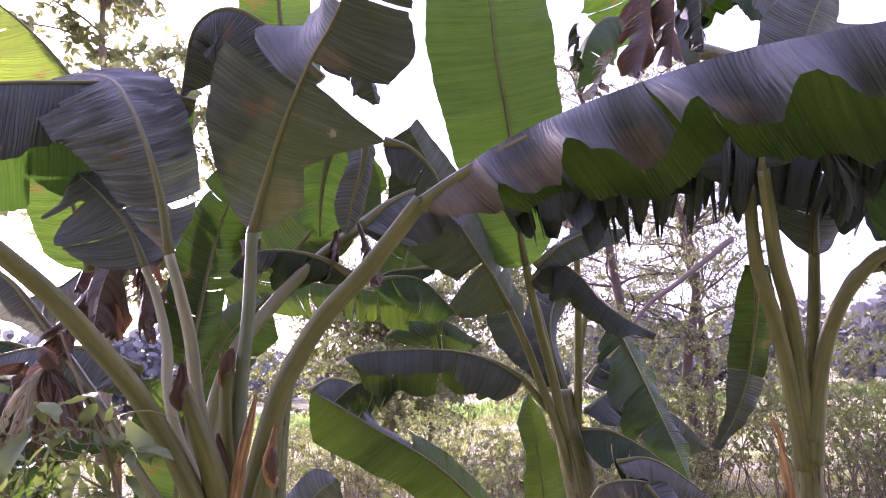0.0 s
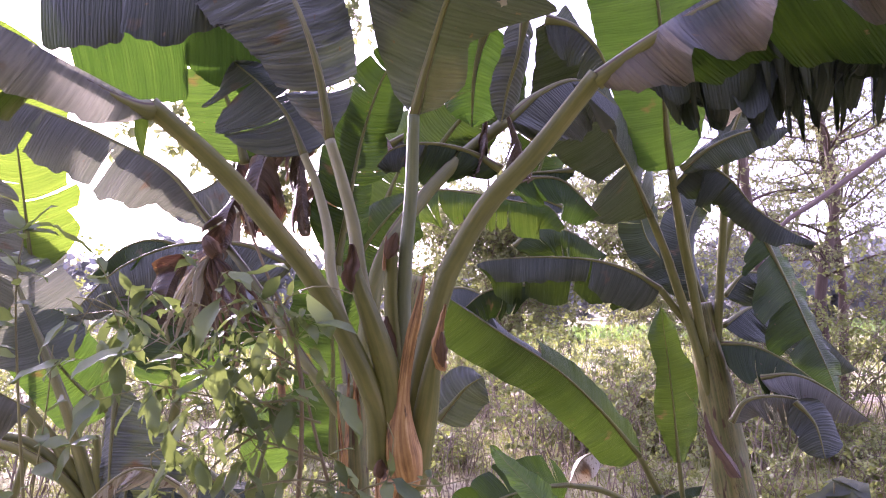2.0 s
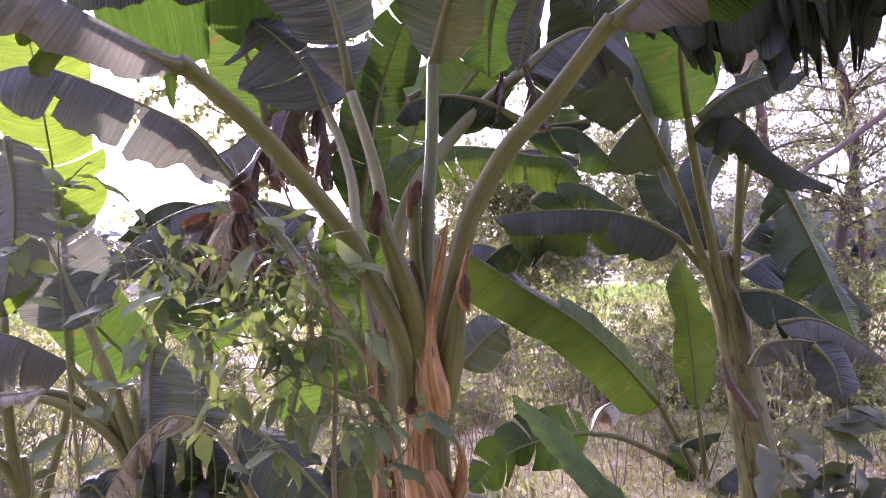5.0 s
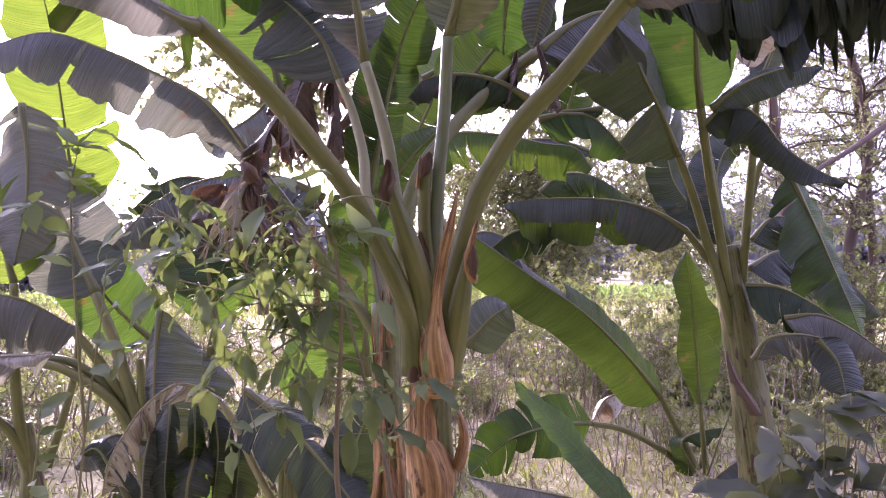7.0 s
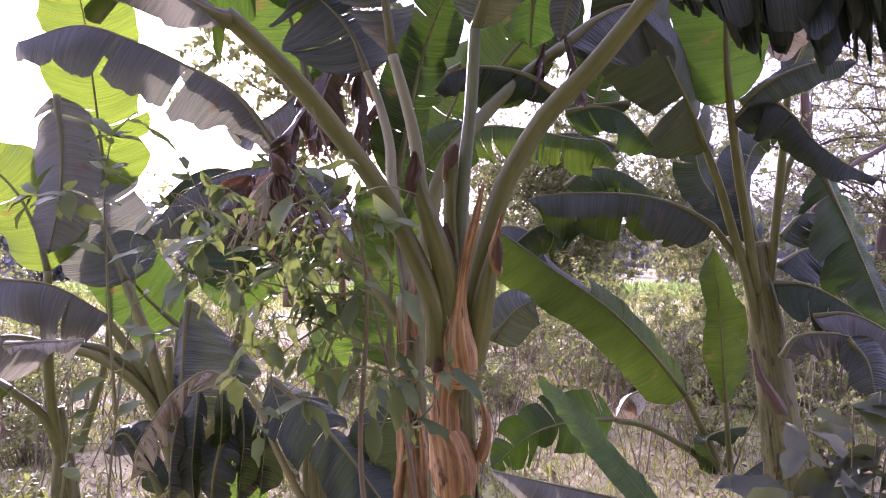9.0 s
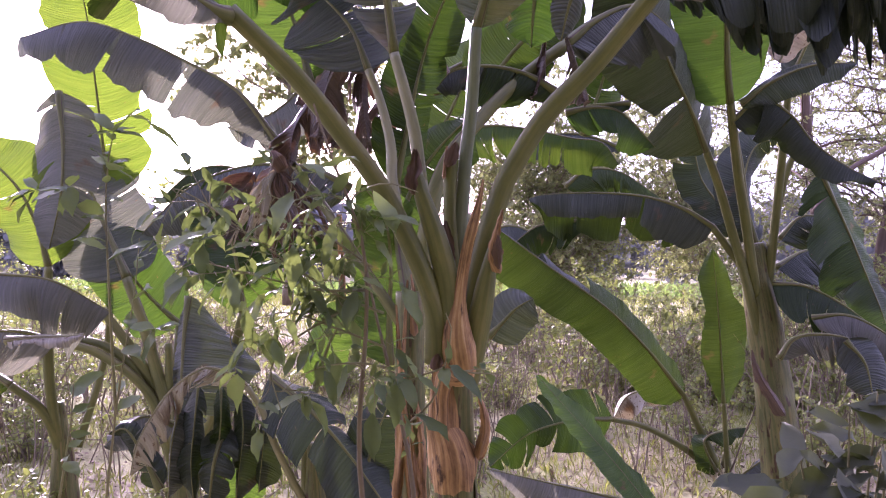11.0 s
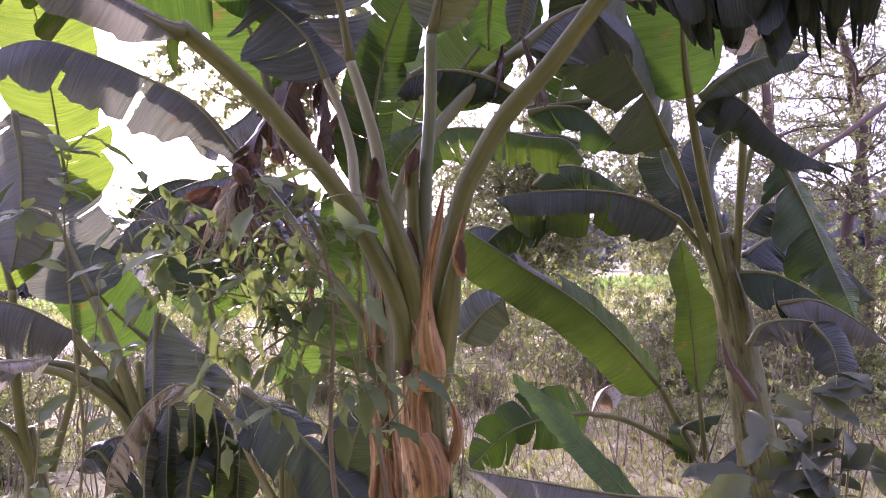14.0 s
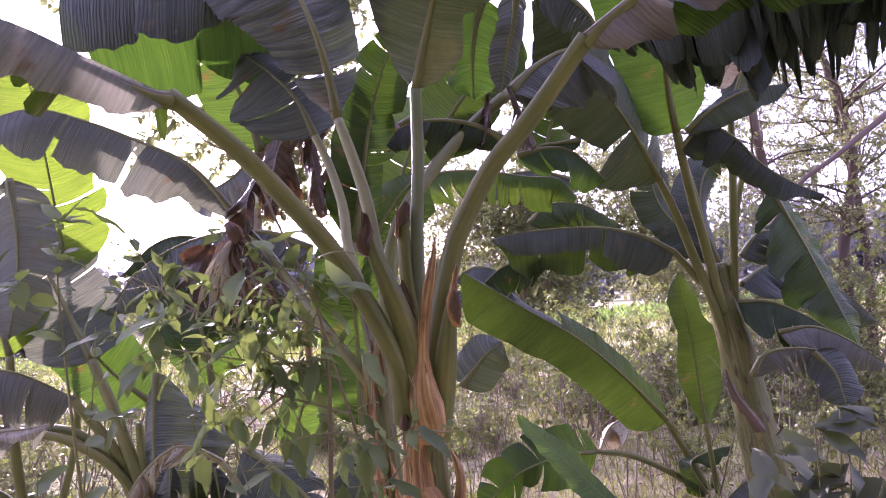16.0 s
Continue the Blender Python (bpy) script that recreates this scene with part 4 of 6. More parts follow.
leaf(sucker, [(1.066, 4.426, 0.450), (0.798, 4.225, 0.483), (0.508, 4.077, 0.434), (0.270, 3.931, 0.282)], 0.40, (0.1, -1, 0.1), MID,
     [(1.948, 4.920, -0.078), (1.704, 4.835, 0.139), (1.355, 4.629, 0.351)], (0.026, 0.018), fold=(14, 26), tears=(5, 6), seed=53, sag=10, ragged=0.2, wave=45)
leaf(sucker, [(1.179, 3.737, 0.041), (0.941, 3.729, 0.339), (0.722, 3.823, 0.585), (0.534, 3.967, 0.792)], 0.30, (0.4, -1, 0.6), SHADED, fold=(-25, 25), seed=54, tip=0.4, r=(0.012, 0.008), strips=([(0, 1, 0, 1, 2)], [(0, 1, 0, 1, 2)]))
leaf(sucker, [(1.284, 3.533, 0.185), (0.947, 3.431, 0.261), (0.591, 3.429, 0.337), (0.222, 3.427, 0.419)], 0.34, (0, -0.4, 1), GLARE_GREY, fold=(40, 40), tears=(1, 2), seed=55)
leaf(sucker, [(1.799, 4.641, -0.123), (1.933, 4.435, 0.138), (2.062, 4.332, 0.253), (2.150, 4.233, 0.196)], 0.3, (0, -0.5, 1), OLD, fold=(35, 45), tears=(1, 1), seed=56)
leaf(sucker, [(1.561, 4.900, 0.488), (1.421, 4.900, 0.543), (1.287, 4.900, 0.504), (1.192, 4.900, 0.348)], 0.4, (0, -0.6, 1), DRY, drop=([(0, 40), (1, 60)], [(0, 50), (1, 60)]), prof=([(0, 0.05), (0.3, 0.16), (0.8, 0.14), (1, 0.04)], [(0, 0.05), (0.5, 0.12), (1, 0.04)]), tears=(1, 1), seed=57, label="pale beige withered leaf")
leaf(sucker, [(1.857, 4.738, 0.014), (1.763, 4.732, 0.241), (1.914, 4.730, 0.317), (2.065, 4.729, 0.336)], 0.2, (0, -0.5, 1), MID, fold=(50, 50), tears=(1, 2), seed=58)

# ---- the plant beside the way, seen at the start ----
side = plant_at("banana_plant", (2.137, 2.520, 0.598), "thick-stemmed banana plant with torn hanging leaves")
pseudostem(side, [(2.137, 2.520, 0.598), (2.139, 2.430, 1.149), (2.142, 2.400, 1.363), (2.152, 2.370, 1.535)], [0.085, 0.062, 0.056, 0.045], 13,
           [(0.2, 0.95, 40, 120, 0.006, STEM), (0.1, 0.9, -90, 120, 0.006, STEM)])
husk(side, [(2.007, 2.346, 1.089), (1.974, 2.307, 1.216), (1.945, 2.289, 1.340), (1.911, 2.280, 1.423)], 0.07, 61)
leaf(side, [(1.844, 2.147, 2.267), (1.744, 2.121, 2.508), (1.489, 2.160, 2.593), (1.222, 2.230, 2.541), (0.991, 2.346, 2.476), (0.772, 2.468, 2.373)], 0.9, (0, -0.1, 1), SHADED,
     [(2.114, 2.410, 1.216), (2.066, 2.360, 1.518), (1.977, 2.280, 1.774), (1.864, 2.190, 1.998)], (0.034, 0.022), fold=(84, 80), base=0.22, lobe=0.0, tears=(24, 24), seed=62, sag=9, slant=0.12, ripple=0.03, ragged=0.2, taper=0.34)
leaf(side, [(1.830, 2.039, 2.298), (1.837, 1.950, 2.475), (1.955, 1.864, 2.516), (2.158, 1.778, 2.457), (2.368, 1.715, 2.280)], 0.92, (0, -0.1, 1), SHADED,
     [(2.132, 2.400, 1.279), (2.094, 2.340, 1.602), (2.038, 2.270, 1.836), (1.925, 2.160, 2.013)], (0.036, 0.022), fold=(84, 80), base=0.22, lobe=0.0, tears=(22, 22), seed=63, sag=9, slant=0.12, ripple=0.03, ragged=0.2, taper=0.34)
leaf(side, [(1.660, 2.463, 2.455), (1.776, 2.400, 2.644), (2.004, 2.335, 2.712), (2.255, 2.289, 2.665), (2.459, 2.280, 2.483)], 0.98, (0, -0.1, 1), SHADED, fold=(84, 80), base=0.22, lobe=0.0, tears=(20, 20), seed=68, sag=9, slant=0.12, ripple=0.03, ragged=0.2, taper=0.34)
leaf(side, [(0.975, 2.617, 2.445), (1.113, 2.560, 2.575), (1.319, 2.505, 2.622), (1.524, 2.474, 2.554)], 0.8, (0, -0.1, 1), SHADED, fold=(84, 80), base=0.03, tears=(14, 14), seed=69, sag=9, slant=0.12, ripple=0.03, ragged=0.2, taper=0.34)
leaf(side, [(2.507, 1.989, 2.425), (2.116, 2.057, 2.517), (1.704, 2.144, 2.539), (1.292, 2.240, 2.519), (0.879, 2.348, 2.436)], 0.86, (0, -0.1, 1), SHADED, fold=(86, 84), base=0.03, tip=0.05, tears=(26, 26), seed=160, sag=7, slant=0.1, ripple=0.02, ragged=0.22, wave=12, taper=0.34)
leaf(side, [(2.666, 2.139, 2.438), (2.249, 2.207, 2.559), (1.919, 2.275, 2.587), (1.522, 2.368, 2.563), (1.169, 2.460, 2.493)], 0.98, (0, -0.1, 1), SHADED, fold=(86, 84), base=0.03, tip=0.05, tears=(24, 24), seed=161, sag=7, slant=0.1, ripple=0.02, ragged=0.22, wave=12, taper=0.34)
leaf(side, [(2.279, 1.999, 1.999), (2.393, 1.883, 2.195), (2.520, 1.757, 2.421), (2.711, 1.671, 2.638)], 0.5, (-0.1, -1, 0.4), LEAF,
     [(2.142, 2.390, 1.237), (2.178, 2.320, 1.598), (2.199, 2.200, 1.823), (2.252, 2.080, 1.963)], (0.036, 0.026), fold=(20, 20), tears=(2, 2), seed=64)
leaf(side, [(2.322, 2.103, 1.955), (2.486, 2.048, 2.049), (2.732, 1.988, 2.078)], 0.4, (0, -0.4, 1), LEAF,
     [(2.135, 2.370, 1.323), (2.201, 2.300, 1.682), (2.263, 2.180, 1.926)], (0.032, 0.022), fold=(45, 45), tears=(2, 2), seed=65)
leaf(side, [(2.186, 2.274, 2.033), (2.225, 2.268, 2.284), (2.219, 2.255, 2.613), (2.280, 2.227, 2.950), (2.473, 2.223, 3.274)], 0.4, (0, -1, 0.3), OLD,
     [(2.150, 2.380, 1.449), (2.189, 2.320, 1.838)], (0.030, 0.022), fold=(20, 20), tears=(3, 3), seed=66)
leaf(side, [(2.097, 2.500, 2.029), (2.088, 2.540, 1.820), (2.061, 2.600, 1.589), (2.008, 2.660, 1.405), (1.944, 2.720, 1.279)], 0.24, (-0.2, -1, -0.1), MID, seed=67, wave=14, slant=0.1,
     prof=([(0, 0.06), (0.1, 0.085), (0.5, 0.10), (0.6, 0.10), (1, 0.02)], [(0, 0.05), (0.1, 0.08), (0.5, 0.095), (1, 0.02)]), drop=([(0, 20), (1, 12)], [(0, 20), (1, 12)]), strips=([(0, 0.57, 0, 1), (0.571, 1, 4, 1, 4)], [(0, 0.55, 0, 1), (0.551, 1, 6, 1, 4)]))

# ---- the tattered plants on the other side ----
tatter = plant_at("banana_plant", (-1.710, 3.234, 0.148), "tattered banana plant with broad backlit leaves")
pseudostem(tatter, [(-1.710, 3.234, 0.148), (-1.723, 3.226, 0.431), (-1.736, 3.222, 0.611), (-1.746, 3.218, 0.765)], [0.09, 0.075, 0.05, 0.02], 17, [(0.2, 0.95, 0, 140, 0.008, STEM)])
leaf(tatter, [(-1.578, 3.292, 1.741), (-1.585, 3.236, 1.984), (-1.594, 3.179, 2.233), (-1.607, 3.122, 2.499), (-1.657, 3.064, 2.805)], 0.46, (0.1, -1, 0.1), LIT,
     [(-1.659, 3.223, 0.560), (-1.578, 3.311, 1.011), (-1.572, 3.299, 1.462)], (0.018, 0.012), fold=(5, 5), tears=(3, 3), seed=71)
leaf(tatter, [(-1.596, 2.882, 2.108), (-1.551, 2.838, 1.890), (-1.530, 2.794, 1.678), (-1.575, 2.800, 1.453)], 0.30, (0.1, -1, 0.2), GLARE_GREY, fold=(20, 15), tears=(2, 2), seed=72)
leaf(tatter, [(-1.892, 2.601, 1.407), (-1.682, 2.602, 1.361), (-1.452, 2.603, 1.334), (-1.256, 2.656, 1.216)], 0.50, (0, -0.5, 1), GLARE_GREY, fold=(55, 30), tears=(4, 5), seed=73, ragged=0.2, wave=50, sag=10, tip=0.12)
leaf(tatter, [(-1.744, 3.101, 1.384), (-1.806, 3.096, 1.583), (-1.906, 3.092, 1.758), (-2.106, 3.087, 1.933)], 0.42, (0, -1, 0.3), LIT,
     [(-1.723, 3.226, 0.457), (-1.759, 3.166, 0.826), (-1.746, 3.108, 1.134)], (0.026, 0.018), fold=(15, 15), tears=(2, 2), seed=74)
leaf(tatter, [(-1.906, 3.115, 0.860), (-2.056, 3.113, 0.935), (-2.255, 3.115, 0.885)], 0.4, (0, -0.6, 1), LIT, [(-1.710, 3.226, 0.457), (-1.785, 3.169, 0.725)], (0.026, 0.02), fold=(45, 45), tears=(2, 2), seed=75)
leaf(tatter, [(-1.557, 2.508, 1.122), (-1.457, 2.508, 1.134), (-1.356, 2.508, 1.138), (-1.276, 2.508, 1.146)], 0.1, (0, -0.4, 1), DRY, fold=(30, 30), tears=(1, 1), seed=76)

mid = plant_at("banana_plant", (-1.096, 3.032, 0.226), "banana plant with long arching petioles and grey-green leaves")
pseudostem(mid, [(-1.096, 3.032, 0.226), (-1.108, 3.025, 0.467), (-1.125, 3.020, 0.660), (-1.140, 3.017, 0.805)], [0.09, 0.075, 0.05, 0.02], 19, [(0.2, 0.95, 0, 140, 0.008, SHEATH)])
leaf(mid, [(-1.395, 3.103, 1.334), (-1.506, 3.148, 1.536), (-1.633, 3.191, 1.770), (-1.787, 3.185, 2.027)], 0.5, (0.2, -1, 0.3), GLARE_GREY,
     [(-1.108, 3.024, 0.516), (-1.201, 3.035, 0.850), (-1.303, 3.068, 1.138)], (0.034, 0.024), fold=(20, 30), tears=(3, 3), seed=81)
leaf(mid, [(-1.200, 3.208, 1.126), (-1.344, 3.205, 1.255), (-1.465, 3.201, 1.409), (-1.543, 3.196, 1.589)], 0.36, (0.2, -1, 0.2), LEAF,
     [(-1.125, 3.024, 0.516), (-1.183, 3.116, 0.835)], (0.024, 0.016), fold=(8, 8), tears=(0, 1), seed=82)
leaf(mid, [(-1.651, 3.010, 1.066), (-1.790, 2.959, 1.112), (-1.970, 2.909, 1.105)], 0.4, (0, -0.5, 1), GLARE_GREY,
     [(-1.125, 3.025, 0.467), (-1.241, 3.016, 0.829), (-1.458, 3.011, 1.010)], (0.026, 0.02), fold=(45, 40), tears=(2, 2), seed=83)
leaf(mid, [(-1.049, 2.900, 1.264), (-1.044, 2.840, 1.112), (-1.029, 2.780, 0.940), (-1.012, 2.740, 0.751)], 0.5, (0.1, -1, 0.35), OLD, seed=84, pleat=0.007, slant=0.15, wave=26,
     prof=([(0, 0.04), (0.2, 0.20), (0.5, 0.32), (0.8, 0.26), (1, 0.05)], [(0, 0.02), (0.3, 0.06), (1, 0.04)]), drop=([(0, 30), (0.5, 14), (1, 30)], [(0, 40), (1, 40)]), tears=(2, 0))
leaf(mid, [(-0.826, 2.906, 1.198), (-0.850, 2.901, 1.385), (-0.912, 2.946, 1.575), (-1.000, 2.991, 1.771)], 0.36, (0, -1, 0.2), LEAF,
     [(-1.084, 3.024, 0.516), (-0.912, 2.964, 0.886)], (0.026, 0.018), fold=(15, 20), tears=(1, 1), seed=85)
leaf(mid, [(-0.383, 2.893, 1.723), (-0.579, 2.940, 1.812), (-0.855, 2.990, 1.819), (-1.096, 2.993, 1.722), (-1.289, 2.998, 1.529)], 0.46, (0, -0.2, 1), OLD, fold=(66, 60), tears=(7, 7), seed=86, sag=12)
leaf(mid, [(-0.444, 2.999, 1.481), (-0.686, 2.996, 1.602), (-0.927, 2.997, 1.553), (-1.120, 3.001, 1.384)], 0.46, (0, -0.3, 1), LEAF, fold=(55, 50), tears=(5, 5), seed=87, sag=10)
leaf(mid, [(-1.030, 2.717, 0.778), (-1.096, 2.616, 0.832), (-1.157, 2.567, 0.802), (-1.205, 2.518, 0.743)], 0.22, (0.1, -0.7, 1), GLARE_GREY, fold=(25, 40), tears=(1, 1), seed=88)

for pts, radii in (([(-1.166, 3.086, 0.502), (-1.197, 3.057, 0.770), (-1.330, 3.044, 1.010), (-1.467, 3.043, 1.189)], [0.030, 0.028, 0.024, 0.018]), ([(-1.154, 3.086, 0.502), (-1.169, 3.044, 0.819), (-1.182, 3.036, 1.057)], [0.028, 0.024, 0.016]),
                   ([(-1.166, 3.086, 0.502), (-1.252, 3.058, 0.806), (-1.325, 3.046, 0.939), (-1.472, 3.049, 1.047), (-1.685, 3.056, 1.079)], [0.026, 0.024, 0.020, 0.014]), ([(-1.125, 3.084, 0.501), (-1.116, 3.054, 0.769), (-1.226, 3.042, 0.938), (-1.251, 3.038, 1.081)], [0.022, 0.02, 0.014, 0.01])):
    stump(mid, pts, radii, len(radii))

low = plant_at("banana_plant", (-0.469, 2.633, 0.173), "low banana plant with one withered arching leaf")
pseudostem(low, [(-0.469, 2.633, 0.173), (-0.465, 2.626, 0.445), (-0.469, 2.622, 0.592), (-0.477, 2.618, 0.738)], [0.08, 0.065, 0.045, 0.02], 23, [(0.2, 0.95, 0, 140, 0.008, SHEATH)])
leaf(low, [(-0.693, 2.500, 0.967), (-0.767, 2.480, 1.020), (-0.842, 2.460, 1.033), (-0.936, 2.440, 0.964), (-0.999, 2.430, 0.874), (-1.046, 2.420, 0.779), (-1.066, 2.420, 0.673)], 0.24, (0, -0.3, 1), DRY,
     [(-0.469, 2.626, 0.445), (-0.597, 2.560, 0.732), (-0.644, 2.530, 0.875)], (0.016, 0.011), label="withered pale brown torn leaf", seed=91, wave=30, pitch=6.0, slant=0.75, taper=0.5,
     prof=([(0, 0.03), (0.2, 0.10), (0.5, 0.13), (0.9, 0.10), (1, 0.04)], [(0, 0.03), (0.2, 0.10), (0.6, 0.12), (1, 0.04)]), drop=([(0, 60), (0.4, 74), (1, 60)], [(0, 70), (1, 60)]), tears=(16, 12), sag=16, ragged=0.3)
leaf(low, [(-0.636, 2.612, 0.989), (-0.471, 2.514, 0.884), (-0.323, 2.468, 0.737), (-0.162, 2.423, 0.538)], 0.34, (0.1, -0.5, 1), SHADED, fold=(30, 45), tears=(2, 2), seed=92)
leaf(low, [(-0.487, 2.713, 0.930), (-0.422, 2.708, 1.125), (-0.313, 2.705, 1.256)], 0.2, (0, -1, 0.3), LEAF, [(-0.500, 2.626, 0.445), (-0.510, 2.669, 0.725)], (0.020, 0.014), fold=(20, 20), tears=(1, 1), seed=93)
leaf(low, [(-0.804, 2.617, 0.801), (-0.813, 2.520, 0.683), (-0.833, 2.524, 0.502)], 0.16, (0, -1, 0.3), SHADED, fold=(34, 30), tears=(3, 3), seed=94)
for k, (pts, w, mat) in enumerate((
        ([(-0.886, 2.560, 0.956), (-0.892, 2.540, 0.818), (-0.901, 2.540, 0.677), (-0.889, 2.540, 0.537)], 0.22, SHADED), ([(-0.810, 2.580, 0.953), (-0.803, 2.560, 0.814), (-0.816, 2.560, 0.672), (-0.825, 2.560, 0.530)], 0.20, MID),
        ([(-0.747, 2.600, 0.929), (-0.726, 2.580, 0.789), (-0.739, 2.580, 0.645), (-0.749, 2.580, 0.523)], 0.22, SHADED), ([(-0.962, 2.580, 0.871), (-0.980, 2.560, 0.732), (-0.988, 2.560, 0.550)], 0.16, OLD), ([(-0.658, 2.620, 0.883), (-0.657, 2.600, 0.743), (-0.672, 2.600, 0.557)], 0.2, SHADED))):
    leaf(low, pts, w, (0.2 - 0.1 * k, -1, 0.2), mat, fold=(66, 62), tears=(1, 2), seed=180 + k, r=(0.01, 0.006), rib_mat=STEM, sag=8, wave=50, pitch=6.0, slant=0.5)
leaf(low, [(-0.770, 2.800, 0.670), (-0.791, 2.800, 0.559), (-0.801, 2.800, 0.448)], 0.2, (0, -1, 0.1), LEAF, fold=(10, 10), tears=(0, 1), seed=176)
leaf(low, [(-0.290, 2.523, 0.542), (-0.249, 2.518, 0.743), (-0.189, 2.514, 0.904)], 0.3, (0, -1, 0.5), SHADED, fold=(30, 30), tears=(2, 2), seed=96)
leaf(low, [(-0.995, 2.500, 0.600), (-1.042, 2.500, 0.689), (-1.117, 2.500, 0.808), (-1.177, 2.500, 0.792)], 0.12, (0, -1, 0.5), SHADED, fold=(30, 30), tears=(1, 1), seed=97)

behind = plant_at("banana_plant", (0.06, 5.241, -0.091), "banana plant behind, with shredded yellow-green leaves")
pseudostem(behind, [(0.06, 5.241, -0.091), (0.06, 5.220, 0.704), (0.10, 5.202, 1.373), (0.18, 5.192, 1.791)], [0.09, 0.08, 0.07, 0.05], 27)
leaf(behind, [(1.175, 4.600, 2.186), (0.952, 4.600, 2.268), (0.729, 4.600, 2.276), (0.431, 4.600, 2.194)], 0.6, (0, -0.2, 1), OLD, seed=101, prof=([(0, 0.05), (0.3, 0.22), (1, 0.1)], [(0, 0.05), (0.3, 0.12), (1, 0.1)]), drop=([(0, 80), (1, 80)], [(0, 70), (1, 70)]), tears=(7, 5), sag=10, ragged=0.2)
leaf(behind, [(0.306, 4.996, 1.615), (0.457, 4.894, 1.690), (0.641, 4.796, 1.607), (0.722, 4.702, 1.376)], 0.5, (0, -0.2, 1), SHADED, fold=(75, 70), tears=(8, 8), seed=103, sag=12)
leaf(behind, [(0.178, 2.708, 1.125), (0.230, 2.707, 1.180), (0.285, 2.705, 1.238), (0.350, 2.704, 1.277)], 0.2, (0.3, -0.8, 0.6), OLD, fold=(20, 20), tears=(0, 0), seed=104)
leaf(behind, [(0.521, 2.984, 2.060), (0.642, 2.983, 2.084), (0.763, 2.984, 2.060), (0.908, 2.988, 1.915)], 0.32, (0, -0.4, 1), LEAF, fold=(55, 60), tears=(1, 1), seed=105)

leaf(behind, [(0.020, 4.200, 2.118), (0.224, 4.190, 2.239), (0.484, 4.100, 2.214), (0.740, 4.050, 2.151), (0.909, 4.000, 2.116), (0.992, 3.950, 1.985)], 0.6, (0, -0.2, 1), LIT, seed=106, slant=0.12, wave=24,
     prof=([(0, 0.05), (0.2, 0.1), (1, 0.1)], [(0, 0.08), (0.15, 0.27), (0.45, 0.30), (0.5, 0.20), (0.8, 0.24), (1, 0.1)]), drop=([(0, 70), (1, 70)], [(0, 82), (1, 80)]), tears=(6, 12), sag=9, ragged=0.2)
leaf(behind, [(0.884, 3.300, 2.179), (0.777, 3.300, 2.173), (0.657, 3.300, 2.162), (0.577, 3.300, 2.117)], 0.3, (0, -0.3, 1), MID, seed=107, prof=([(0, 0.04), (0.3, 0.13), (0.8, 0.12), (1, 0.03)], [(0, 0.03), (0.5, 0.08), (1, 0.03)]), drop=([(0, 80), (1, 80)], [(0, 70), (1, 70)]), tears=(1, 1), sag=5)
leaf(behind, [(0.869, 4.987, 1.977), (1.030, 4.983, 2.098), (1.272, 4.984, 2.078), (1.553, 4.989, 1.897)], 0.5, (0, -0.4, 1), MID, fold=(40, 60), tears=(9, 9), seed=108, sag=14)
leaf(behind, [(0.247, 3.179, 2.259), (0.324, 3.174, 2.439), (0.414, 3.071, 2.556), (0.521, 2.967, 2.688)], 0.42, (0.2, -1, 0.1), LEAF, fold=(14, 22), tears=(3, 4), seed=109)
leaf(behind, [(0.713, 3.584, 2.076), (0.800, 3.577, 2.308), (0.834, 3.472, 2.508), (0.862, 3.466, 2.733)], 0.34, (0, -1, 0.1), MID, fold=(14, 30), tears=(4, 4), seed=110)

leaf(behind, [(-0.038, 3.386, 1.984), (0.044, 3.381, 2.176), (0.140, 3.376, 2.367), (0.263, 3.372, 2.531)], 0.34, (0.2, -1, 0.2), MID, fold=(20, 30), tears=(3, 4), seed=111)
leaf(behind, [(0.014, 2.979, 2.229), (0.135, 2.978, 2.289), (0.280, 2.978, 2.265), (0.377, 2.982, 2.133)], 0.30, (0, -0.4, 1), OLD, fold=(60, 62), tears=(4, 4), seed=112, sag=12)
leaf(behind, [(-0.595, 3.276, 2.365), (-0.701, 3.280, 2.206), (-0.834, 3.283, 2.100), (-1.020, 3.284, 2.047)], 0.4, (0, -0.6, 1), GLARE_GREY, fold=(40, 50), tears=(5, 5), seed=113, sag=14)
leaf(behind, [(-0.910, 3.590, 1.816), (-1.113, 3.588, 1.903), (-1.286, 3.589, 1.874), (-1.460, 3.593, 1.729)], 0.44, (0, -0.4, 1), MID, fold=(55, 60), tears=(8, 8), seed=114, sag=14)

# dead leaves that hang from the crowns
withered = thing("dead_leaf_bundle", (-0.322, 2.283, 2.073), "bundle of dead brown banana leaves hanging from the crown", "dead leaves")
